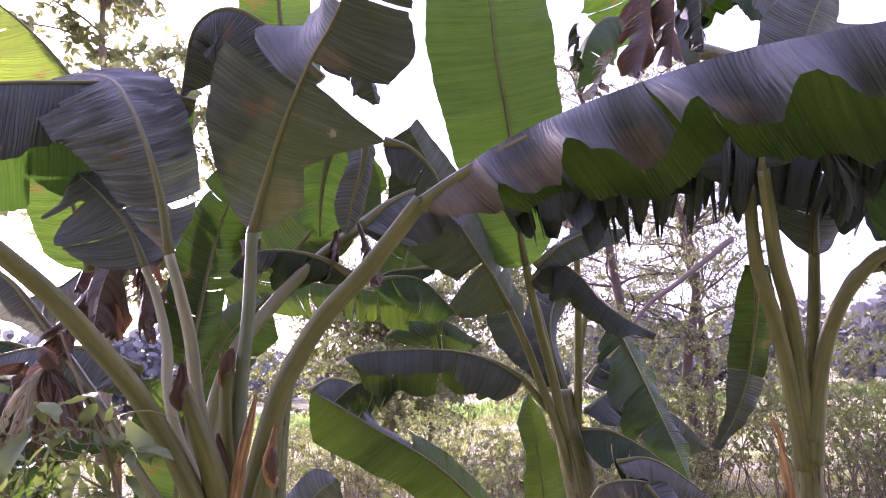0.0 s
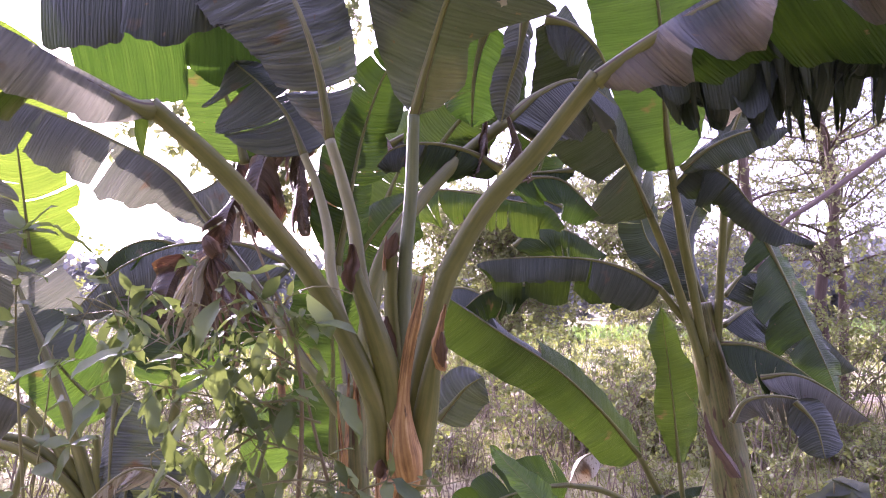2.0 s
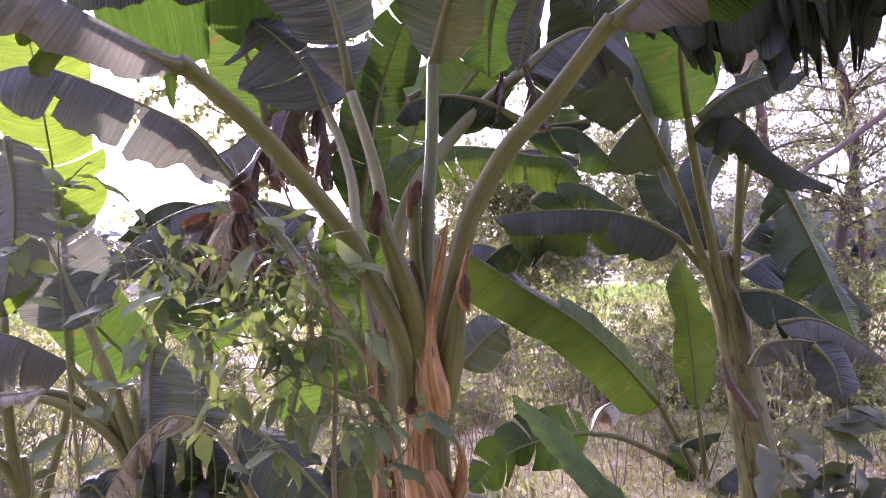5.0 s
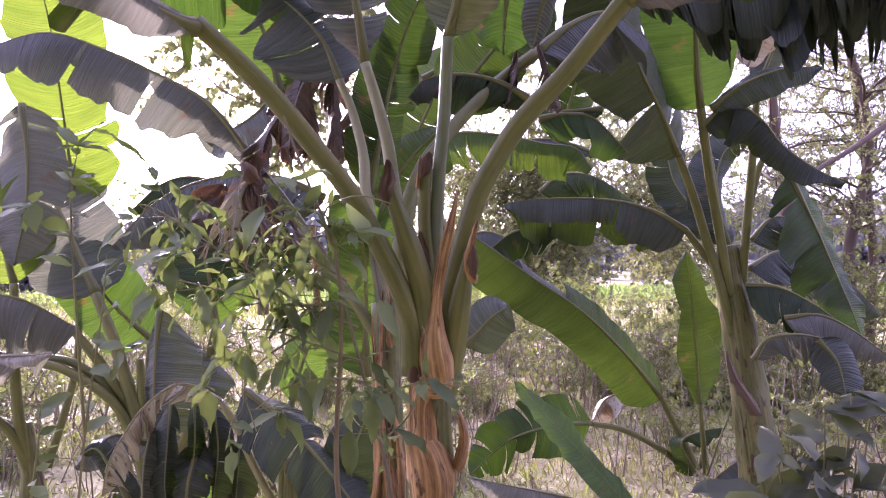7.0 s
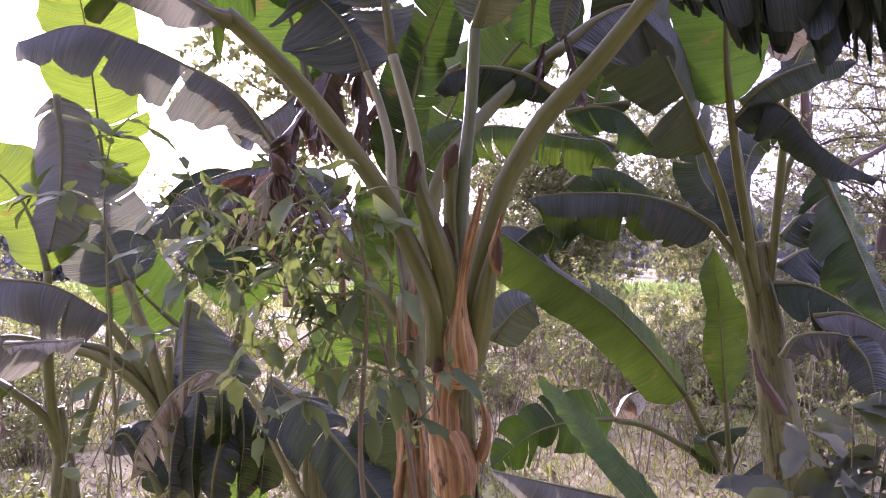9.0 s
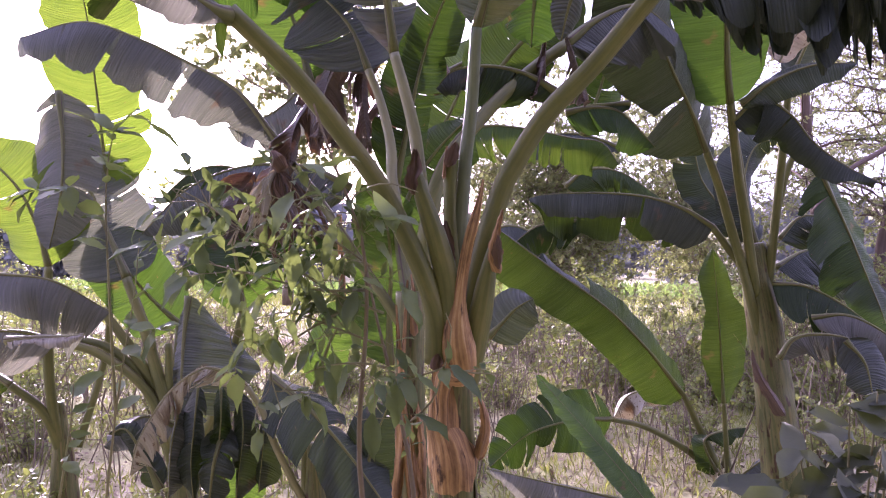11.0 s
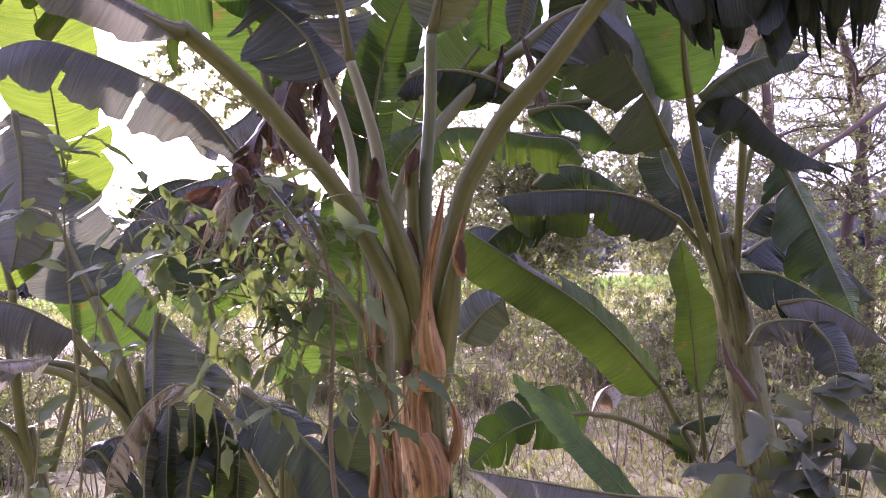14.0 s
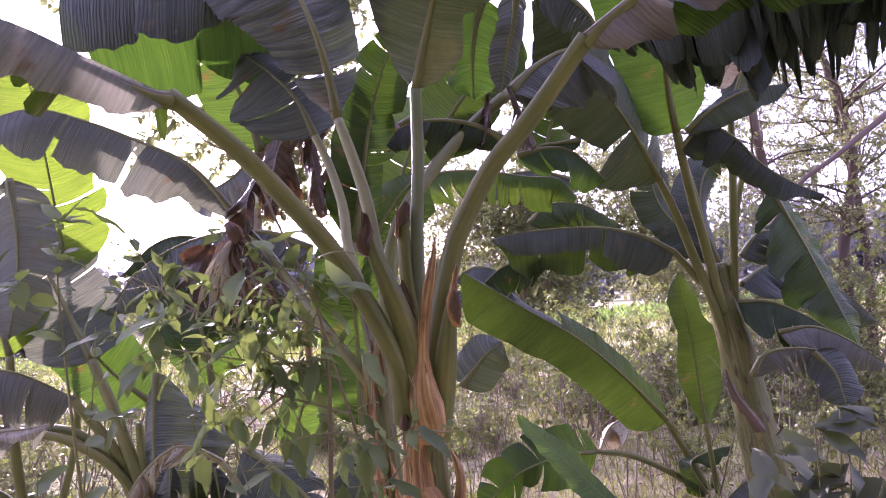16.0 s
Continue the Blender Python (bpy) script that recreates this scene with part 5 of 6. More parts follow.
for k, (pts, w) in enumerate((
        ([(-0.362, 2.300, 2.087), (-0.395, 2.300, 1.965), (-0.383, 2.320, 1.866), (-0.365, 2.330, 1.792)], 0.30), ([(-0.293, 2.320, 2.102), (-0.287, 2.330, 1.982), (-0.269, 2.340, 1.851)], 0.26), ([(-0.304, 2.284, 2.054), (-0.359, 2.284, 2.036), (-0.396, 2.287, 1.943), (-0.415, 2.290, 1.814)], 0.3), ([(-0.269, 2.304, 2.060), (-0.269, 2.306, 1.948), (-0.250, 2.310, 1.799)], 0.28), ([(-0.335, 2.243, 2.061), (-0.280, 2.244, 2.057), (-0.226, 2.243, 2.070)], 0.12),
        ([(-0.531, 2.491, 1.789), (-0.581, 2.493, 1.709), (-0.571, 2.495, 1.608), (-0.491, 2.499, 1.488)], 0.24), ([(-0.571, 2.491, 1.769), (-0.632, 2.494, 1.648), (-0.712, 2.498, 1.508)], 0.2), ([(-0.433, 2.385, 1.986), (-0.510, 2.389, 1.870), (-0.529, 2.392, 1.735)], 0.2))):
    me, _ = blade(rel(pts, withered.location), w, (0.1, -1, 0.2), DEAD, fold=(72, 68), tears=(3, 3), seed=110 + k, sag=16, ripple=0.1, wave=85, pitch=9.0, slant=0.7)
    part("leaf", me, withered)
knot = Vector((-0.555, 2.340, 1.724)) - withered.location
fibre = random.Random(77)
for k in range(17):
    u = k / 16
    way = Vector((0.34 * u - 0.17, fibre.gauss(0, 0.03), -0.24 - 0.05 * math.sin(3.1 * u) + fibre.gauss(0, 0.025)))
    pts = [knot + way * 0.03, knot + way * 0.35 + Vector((fibre.gauss(0, 0.008), -0.02, 0.03)), knot + way * 0.7 + Vector((fibre.gauss(0, 0.012), -0.02, 0.03)), knot + way]
    me, _ = blade(pts, fibre.uniform(0.024, 0.045), (fibre.gauss(0, 0.4), -1, 0.2), DRY if u < 0.32 else (CUT if k % 3 else DEAD), fold=(50, 45), tears=(0, 0), seed=190 + k, base=0.3, tip=0.5, ripple=0.02, wave=60, pitch=9.0, slant=0.0, lengthwise=True, pleat=0.0, lobe=0.3, fray=0.25)
    part("strand", me, withered, "limp pale dry strand" if u < 0.32 else "")
part("strand", tube([knot + Vector(q) for q in ((-0.02, 0, 0.05), (0.0, -0.01, 0.02), (0.02, -0.01, -0.01))], [0.012, 0.03, 0.02], CUT, "strand", 10, 14, lump=0.4, seed=5), withered)
part("dry_petiole", tube(rel([(-0.325, 2.300, 1.240), (-0.336, 2.320, 1.407), (-0.347, 2.340, 1.567)], second.location), [0.012, 0.011, 0.009], SHEATH, "dry_petiole", 10, 20, lump=0.1, seed=9), second, "dry orange leaf stalk")
crown_dead = thing("dead_leaf_bundle", (1.795, 2.551, 3.429), "dry brown banana leaf hanging folded", "dead leaves")
for k, (pts, w, mat) in enumerate((([(1.832, 2.600, 3.522), (1.810, 2.620, 3.244), (1.769, 2.640, 3.041), (1.724, 2.660, 2.924)], 0.30, DEAD), ([(1.955, 2.620, 3.487), (1.941, 2.640, 3.235), (1.910, 2.660, 2.988)], 0.26, DEAD), ([(1.618, 2.640, 3.060), (1.570, 2.660, 2.958), (1.510, 2.680, 2.820)], 0.12, DRY), ([(2.059, 2.600, 3.424), (2.069, 2.620, 3.233), (2.076, 2.640, 3.058)], 0.2, OLD), ([(1.432, 2.600, 3.151), (1.435, 2.620, 3.040), (1.442, 2.640, 2.934)], 0.12, MID))):
    me, _ = blade(rel(pts, crown_dead.location), w, (0.1, -1, 0.1), mat, fold=(62, 60), tears=(5, 5), seed=120 + k, sag=20, ripple=0.08, wave=60, pitch=9.0, slant=0.6)
    part("leaf", me, crown_dead)

ragbag = thing("dead_leaf_bundle", (-0.197, 2.578, 2.265), "limp brown and purple dead leaves behind the petioles", "dead leaves")
for k, (pts, w) in enumerate((
        ([(-0.176, 2.577, 2.307), (-0.197, 2.581, 2.160), (-0.218, 2.585, 1.993), (-0.234, 2.589, 1.847)], 0.26), ([(-0.052, 2.675, 2.385), (-0.030, 2.679, 2.233), (0.013, 2.684, 2.059)], 0.2), ([(-0.451, 2.479, 2.232), (-0.481, 2.482, 2.111), (-0.531, 2.486, 1.970)], 0.22),
        ([(-0.726, 2.692, 1.755), (-0.791, 2.694, 1.647), (-0.834, 2.698, 1.495)], 0.24), ([(0.417, 2.380, 2.198), (0.456, 2.383, 2.083), (0.485, 2.386, 1.947)], 0.14), ([(0.350, 2.380, 2.198), (0.340, 2.383, 2.083), (0.301, 2.386, 1.967)], 0.14))):
    me, _ = blade(rel(pts, ragbag.location), w, (0.1, -1, 0.2), DEAD, fold=(72, 66), tears=(3, 3), seed=140 + k, sag=16, ripple=0.1, wave=85, pitch=9.0, slant=0.7)
    part("leaf", me, ragbag)

# leaves of a further crown above the start of the way
high = plant_at("banana_plant", (7.6, 5.5, 0.0), "tall banana plant behind the others")
pseudostem(high, [(7.6, 5.5, 0.0), (6.6, 5.0, 1.9), (4.4, 4.0, 3.3), (2.497, 3.784, 3.794)], [0.1, 0.09, 0.07, 0.05], 29)
leaf(high, [(2.497, 3.784, 3.794), (2.155, 3.647, 3.815), (1.932, 3.533, 3.589), (1.863, 3.607, 3.294)], 0.5, (0, -0.4, 1), LEAF, fold=(50, 50), tears=(4, 4), seed=131)
leaf(high, [(2.497, 3.784, 3.794), (2.272, 3.680, 4.039), (2.019, 3.613, 4.135)], 0.6, (0, -1, 0.2), LEAF, fold=(20, 20), tears=(2, 2), seed=132)
leaf(high, [(2.569, 3.769, 3.790), (2.640, 3.523, 3.894), (2.593, 3.386, 3.588), (2.574, 3.443, 3.324)], 0.4, (0.2, -0.6, 1), OLD, fold=(50, 50), tears=(3, 3), seed=133)
leaf(high, [(2.569, 3.769, 3.790), (2.728, 3.291, 3.912), (2.920, 3.091, 3.660), (3.003, 3.029, 3.354)], 0.42, (0, -0.5, 1), MID, fold=(50, 50), tears=(4, 4), seed=134)
leaf(high, [(2.423, 2.754, 3.806), (2.633, 2.679, 3.427), (2.776, 2.582, 3.230), (2.959, 2.450, 3.168)], 0.4, (0, -0.5, 1), OLD, fold=(50, 50), tears=(3, 3), seed=135)


# ---- shrubs, thickets, trees, grass ----
def small_leaves(places, ways, ups, sizes, mat, name="foliage", slim=0.42, bend=0.18, fine=False):
    """Many pointed leaves in one mesh: eight-cornered blades folded a little along the middle."""
    P, W, U, S = (np.asarray(a, dtype=float) for a in (places, ways, ups, sizes))
    W = W / np.linalg.norm(W, axis=1)[:, None]
    B = np.cross(W, U)
    B /= np.linalg.norm(B, axis=1)[:, None] + 1e-9
    F = np.cross(B, W)
    if fine:
        shape, tris, rows = [(0, 0, 0)], [], ((0.10, 0.17, 0.02), (0.28, 0.40, 0.05), (0.5, 0.43, 0.04), (0.7, 0.31, -0.02), (0.87, 0.13, -0.2))
        for a, b, c in rows:
            shape += [(a, b, c), (a, 0, c - 0.16 * b / 0.43 - 0.02), (a + 0.015, -b, c)]
        shape.append((1, 0, -0.5))
        last = len(shape) - 1
        tris += [(0, 1, 2), (0, 2, 3), (last - 3, last, last - 2), (last - 2, last, last - 1)]
        for k in range(len(rows) - 1):
            i = 1 + 3 * k
            tris += [(i, i + 3, i + 4), (i, i + 4, i + 1), (i + 1, i + 4, i + 5), (i + 1, i + 5, i + 2)]
    else:
        shape = [(0, 0, 0), (0.28, 0.42, 0.05), (0.62, 0.40, 0.02), (1, 0, -0.5), (0.62, -0.40, 0.02), (0.28, -0.42, 0.05), (0.45, 0, -0.12)]
        tris = [(0, 1, 6), (1, 2, 6), (2, 3, 6), (3, 4, 6), (4, 5, 6), (5, 0, 6)]
    V = np.stack([P + S[:, None] * (W * a + B * (b * slim * 2) + F * (c * bend * 2)) for a, b, c in shape], axis=1).reshape(-1, 3)
    if fine:      # uneven, nibbled margins
        V = V + np.random.default_rng(len(P)).normal(0, 0.026, V.shape) * np.repeat(S, len(shape))[:, None]
    base = np.arange(len(P))[:, None, None] * len(shape)
    quads = (base + np.array(tris)[None]).reshape(-1, 3)
    return mesh_from(name, V.tolist(), quads.tolist(), mat)


def twigs(lines, mat, name="twigs", sides=5):
    """Thin tapered stalks, joined into one mesh; lines: (points, thick, thin)."""
    verts, faces, uv = [], [], []
    for pts, r0, r1 in lines:
        n = max(3, 3 * (len(pts) - 1))
        c, length = curve_points(pts, n)
        start = len(verts)
        for k, p in enumerate(c):
            t = (c[min(k + 1, n)] - c[max(k - 1, 0)]).normalized()
            f = t.orthogonal().normalized()
            b = t.cross(f)
            r = r0 + (r1 - r0) * k / n
            for j in range(sides):
                a = 2 * math.pi * j / sides
                verts.append(p + (f * math.cos(a) + b * math.sin(a)) * r)
                uv.append((a * r0, length * k / n))
        for k in range(n):
            for j in range(sides):
                i, j2 = start + k * sides, (j + 1) % sides
                faces.append((i + j, i + j2, i + sides + j2, i + sides + j))
    return mesh_from(name, verts, faces, mat, metres=uv)


def wander(rng, p, way, length, steps, wild, lift=0.0):
    pts, d = [Vector(p)], Vector(way).normalized()
    for _ in range(steps):
        d = (d + Vector((rng.gauss(0, wild), rng.gauss(0, wild), rng.gauss(0, wild) + lift))).normalized()
        pts.append(pts[-1] + d * length / steps)
    return pts


def leaf_rows(rng, pts, count, size, leaves, spread=0.9, start=0.25):
    c, _ = curve_points(pts, 40)
    for k in range(count):
        s = start + (1 - start) * (k + rng.random()) / count
        i = min(int(s * 40), 39)
        t = (c[i + 1] - c[i]).normalized()
        a = rng.uniform(0, 2 * math.pi)
        f = t.orthogonal().normalized()
        out = f * math.cos(a) + t.cross(f) * math.sin(a)
        w = t * 0.5 + out * spread + Vector((0, 0, rng.uniform(-0.5, 0.25)))
        u = Vector((rng.gauss(0, 0.4), rng.gauss(0, 0.4) - 0.2, 1))
        leaves.append((c[i], w, u, size * rng.uniform(0.55, 1.3)))


def foliage(leaves, mat, slim=0.42, name="foliage", fine=False):
    return small_leaves([l[0] for l in leaves], [l[1] for l in leaves], [l[2] for l in leaves], [l[3] for l in leaves], mat, name, slim, fine=fine)


# the climbing shrub before the main plant: stems with compound, toothed leaves
shrub = thing("shrub", (-0.118, 1.777, 0.405), "straggling green shrub with thin purple stems and pointed leaves", "shrub")
rng = random.Random(4)
STEMS = [
    [(-0.061, 1.746, 0.422), (-0.067, 1.715, 0.844), (-0.114, 1.689, 1.094), (-0.159, 1.664, 1.285), (-0.190, 1.639, 1.444)],
    [(-0.118, 1.777, 0.405), (-0.191, 1.664, 0.900), (-0.173, 1.603, 1.289), (-0.183, 1.579, 1.455), (-0.237, 1.555, 1.605), (-0.279, 1.542, 1.722), (-0.289, 1.541, 1.754)],
    [(-0.136, 1.624, 1.287), (-0.237, 1.602, 1.327), (-0.336, 1.581, 1.392), (-0.457, 1.558, 1.480), (-0.566, 1.546, 1.554), (-0.622, 1.546, 1.567)],
    [(-0.136, 1.626, 1.209), (-0.237, 1.604, 1.250), (-0.361, 1.583, 1.290), (-0.479, 1.555, 1.242)],
    [(-0.162, 1.621, 1.392), (-0.247, 1.579, 1.455), (-0.306, 1.557, 1.517), (-0.389, 1.537, 1.553)],
    [(-0.111, 1.647, 1.154), (-0.185, 1.606, 1.173), (-0.281, 1.567, 1.166), (-0.352, 1.548, 1.119)],
    [(-0.126, 1.668, 1.098), (-0.005, 1.607, 1.160), (0.097, 1.587, 1.153), (0.183, 1.566, 1.172)],
    [(-0.173, 1.602, 1.340), (-0.285, 1.582, 1.341), (-0.394, 1.561, 1.367), (-0.541, 1.550, 1.404)],
    [(-0.237, 1.603, 1.289), (-0.334, 1.575, 1.228), (-0.382, 1.567, 1.166), (-0.354, 1.559, 1.068)],
    [(-0.086, 1.671, 1.017), (-0.018, 1.609, 1.096), (0.020, 1.585, 1.239), (0.008, 1.583, 1.290)],
    [(-0.185, 1.599, 1.443), (-0.209, 1.577, 1.544), (-0.131, 1.556, 1.580), (-0.055, 1.546, 1.560)],
]
lines, leaves = [], []
o = shrub.location
for k, pts in enumerate(STEMS):
    pts = rel(pts, o)
    lines.append((pts, 0.009 if k < 2 else 0.0032, 0.0025 if k < 2 else 0.0012))
    c, length = curve_points(pts, 30)
    for _ in range(int(length * (6, 9)[k]) if k < 2 else int(length * {6: 6, 9: 3, 10: 9, 5: 14, 8: 12, 3: 32}.get(k, 44))):
        i = rng.randint(6 if k > 1 else 14, 29)
        t = (c[i + 1] - c[i]).normalized()
        side_way = Vector((rng.gauss(0, 1), rng.gauss(0, 0.6), rng.gauss(-0.1, 0.6)))
        sub = wander(rng, c[i], t * 0.5 + side_way, rng.uniform(0.06, 0.15), 4, 0.22, -0.08)
        lines.append((sub, 0.0016, 0.0007))
        for q in range(rng.randint(2, 4)):
            leaf_rows(rng, sub, 1, 0.056, leaves, 0.8, 0.4)
        leaves.append((sub[-1], sub[-1] - sub[-2] + Vector((0, 0, -0.02)), Vector((0, -0.3, 1)), rng.uniform(0.06, 0.125)))
for pts, r0, r1 in [l for l in lines if l[1] > 0.003]:
    part("stem", twigs([(pts, r0, r1)], BARK if r0 > 0.005 else WITHY, "stem", 7), shrub)
tagged(part("leafstalk", twigs([l for l in lines if l[1] <= 0.003], WITHY, "leafstalk", 5), shrub), kind="stuff")
part("foliage", foliage(leaves, VINE_LEAF, 0.215, fine=True), shrub)
# a tall thin shoot on the other side
shoot = thing("shrub", (-0.924, 1.926, 0.442), "thin upright shoot with narrow pale leaves", "shrub")
lines, leaves = [], []
for pts in ([(-0.939, 1.926, 0.442), (-0.862, 1.861, 1.003), (-0.795, 1.803, 1.304), (-0.781, 1.799, 1.463)], [(-0.862, 1.861, 1.003), (-0.870, 1.822, 1.361), (-0.868, 1.795, 1.608), (-0.846, 1.791, 1.753)], [(-1.061, 1.922, 0.595), (-0.981, 1.862, 0.974), (-0.974, 1.859, 1.078)]):
    pts = rel(pts, shoot.location)
    lines.append((pts, 0.005, 0.0015))
    leaf_rows(rng, pts, 9, 0.075, leaves, 1.0, 0.55)
for p in rel([(-0.853, 1.792, 1.738), (-0.860, 1.794, 1.651), (-0.935, 1.746, 1.588), (-0.991, 1.696, 1.576), (-0.737, 1.805, 1.231)], shoot.location):
    for k in range(5):
        a = rng.uniform(0, 6.28)
        leaves.append((p, Vector((math.cos(a), rng.gauss(0, 0.4), math.sin(a) * 0.5)), Vector((0, -0.4, 1)), rng.uniform(0.05, 0.10)))
for line in lines:
    part("stem", twigs([line], WITHY, "stem", 6), shoot)
part("foliage", foliage(leaves, VINE_LEAF, 0.28, fine=True), shoot)
# broad soft leaves low beside the way
bramble = thing("shrub", (1.008, 1.776, 0.448), "low shrub with broad soft grey-green leaves", "shrub")
lines, leaves = [], []
for tip_at in [(0.897, 1.711, 1.008), (0.993, 1.709, 1.063), (1.062, 1.708, 1.104), (0.845, 1.662, 0.967), (0.937, 1.663, 0.927), (1.075, 1.712, 0.967), (0.793, 1.614, 0.890), (0.973, 1.614, 0.877), (1.116, 1.709, 1.090), (0.761, 1.714, 0.885), (0.870, 1.615, 0.851), (1.144, 1.713, 0.926)]:
    q = Vector(tip_at) - bramble.location
    pts = [Vector((q.x * 0.3, q.y * 0.3, 0)), Vector((q.x * 0.7, q.y * 0.7, q.z * 0.6)), q]
    lines.append((pts, 0.005, 0.002))
    for k in range(2):
        leaves.append((q, Vector((rng.gauss(0, 1), rng.gauss(0, 0.6), rng.uniform(-0.9, 0.1))), Vector((rng.gauss(0, 0.4), -0.7, 1)), rng.uniform(0.09, 0.175)))
    leaf_rows(rng, pts, 3, 0.10, leaves, 1.0, 0.5)
for line in lines:
    part("stem", twigs([line], WITHY, "stem", 6), bramble)
part("foliage", foliage(leaves, BROAD_LEAF, 0.25, fine=True), bramble)


def thicket(seed, height, spread, shoots, per, size, mat):
    rng = random.Random(seed)
    root = thing("bush", (0, 0, -50), "sparse leggy bush with thin twigs and small yellowing leaves", "bush", "bushes of the thicket")
    lines, leaves = [], []
    for _ in range(shoots):
        a = rng.uniform(0, 6.283)
        p = Vector((math.cos(a), math.sin(a), 0)) * rng.uniform(0, spread * 0.4)
        h = height * rng.uniform(0.5, 1.05)
        way = Vector((math.cos(a) * 0.35, math.sin(a) * 0.35, 1))
        main_line = wander(rng, p, way, h, 7, 0.13)
        lines.append((main_line, rng.uniform(0.006, 0.014), 0.002))
        for _ in range(per):
            i = rng.randint(2, 7)
            b = rng.uniform(0, 6.283)
            sub = wander(rng, main_line[i], (math.cos(b), math.sin(b), rng.uniform(-0.1, 0.9)), rng.uniform(0.25, 0.8) * spread, 5, 0.25, -0.02)
            lines.append((sub, 0.004, 0.001))
            leaf_rows(rng, sub, rng.randint(12, 22), size, leaves, 0.9, 0.15)
    tagged(part("branchwork", twigs(lines, BARK, "branchwork", 4), root), kind="stuff")
    tagged(part("foliage", foliage(leaves, mat, 0.38), root), kind="stuff")
    return root


def tree(place, seed, trunk_pts, r, limbs, size, mat, label, twig_n=9, bark=None, reach=1.0):
    rng = random.Random(seed)
    root = thing("tree", place, label, "tree", "trees behind the banana plants")
    pts = rel(trunk_pts, place)
    part("trunk", tube(pts, [r, r * 0.8, r * 0.6, r * 0.35], bark or REDBARK, "trunk", 10, 30, lump=0.08, seed=seed), root)
    c, length = curve_points(pts, 40)
    leaves = []
    for k in range(limbs):
        i = rng.randint(12, 40)
        a = rng.uniform(0, 6.283)
        limb = wander(rng, c[i], (math.cos(a), math.sin(a), rng.uniform(0.1, 0.9)), rng.uniform(0.7, 1.6) * reach, 6, 0.2, 0.03)
        lines = [(limb, r * 0.24, 0.005)]
        for _ in range(twig_n):
            j = rng.randint(1, 6)
            b = rng.uniform(0, 6.283)
            sub = wander(rng, limb[j], (math.cos(b), math.sin(b), rng.uniform(-0.5, 0.6)), rng.uniform(0.3, 0.8) * reach, 5, 0.25, -0.05)
            lines.append((sub, 0.004, 0.0012))
            leaf_rows(rng, sub, rng.randint(26, 46), size, leaves, 0.9, 0.05)
        part("limb", twigs(lines, bark or REDBARK, "limb", 5), root)
    part("crown", foliage(leaves, mat, 0.3, "crown"), root)
    return root


protos = [thicket(200 + k, h, s, n, per, size, BUSH_LEAF) for k, (h, s, n, per, size) in enumerate(
    [(2.4, 0.9, 9, 7, 0.05), (1.7, 0.8, 10, 6, 0.045), (2.9, 1.0, 8, 9, 0.05), (1.1, 0.7, 12, 5, 0.05), (0.55, 0.45, 14, 4, 0.035), (1.7, 0.55, 4, 6, 0.055), (1.2, 0.5, 5, 5, 0.05)])]
rng = random.Random(9)
SPOTS = []
for k in range(30):      # dense on the one side, open before the field
    SPOTS.append((rng.uniform(1.9, 7.5), rng.uniform(6.0, 10.5), rng.choice((0, 2, 2, 1))))
for k in range(9):
    SPOTS.append((rng.uniform(-0.2, 3.0), rng.uniform(6.5, 13), rng.choice((3, 3, 1))))
for k in range(18):
    SPOTS.append((rng.uniform(-7.5, -1.2), rng.uniform(6.0, 13), rng.choice((3, 1, 1, 0))))
for k in range(26):
    SPOTS.append((rng.uniform(-14, 16), rng.uniform(12, 24), rng.choice((3, 1, 1, 0, 2))))
SPOTS = [p for p in SPOTS if not (0.12 < p[0] / p[1] < 0.40 and p[2] != 3)]
for k in range(46):
    SPOTS.append((rng.uniform(-3.5, 4.5), rng.uniform(4.6, 11), 4))
for k in range(4):
    SPOTS.append((rng.uniform(-2.2, -0.7), rng.uniform(2.9, 4.2), 4))
for k in range(15):
    SPOTS.append((rng.uniform(0.3, 3.4), rng.uniform(5.6, 9.0), rng.choice((5, 6, 6))))
for n, (x, y, k) in enumerate(SPOTS):
    m = Matrix.LocRotScale((x, y, ground_height(x, y) - 0.03), Euler((0, 0, rng.uniform(0, 6.283))), None)
    if n < len(protos):
        k = n
        protos[k].matrix_world = m
    else:
        copy_thing(protos[k], m)

tree((4.105, 7.559, 0.877), 301, [(4.105, 7.559, 0.877), (3.926, 7.369, 2.022), (3.746, 7.218, 2.978), (3.628, 7.054, 3.932), (3.325, 6.865, 5.210)], 0.07, 20, 0.042, TREE_LEAF, "slender tree with reddish bark and feathery leaves", 10)
tree((5.308, 8.533, 0.262), 302, [(5.445, 8.533, 0.262), (5.308, 8.499, 1.561), (5.582, 8.463, 2.929), (5.308, 8.429, 4.228), (4.898, 8.397, 5.459)], 0.08, 34, 0.045, TREE_LEAF, "slender tree with reddish bark and feathery leaves", 12, None, 1.3)
tree((4.742, 12.036, 0.179), 303, [(4.742, 12.036, 0.179), (4.616, 12.006, 1.338), (4.307, 11.978, 2.400), (3.921, 11.948, 3.558)], 0.05, 34, 0.075, TREE_LEAF, "small bushy tree with olive leaves at the field's edge", 15, BARK, 1.5)
tree((1.558, 11.033, 0.281), 304, [(1.558, 11.033, 0.281), (1.691, 11.010, 1.166), (1.558, 10.987, 2.051), (1.647, 10.966, 2.847)], 0.06, 34, 0.075, TREE_LEAF, "small bushy tree with olive leaves at the field's edge", 15, BARK, 1.4)
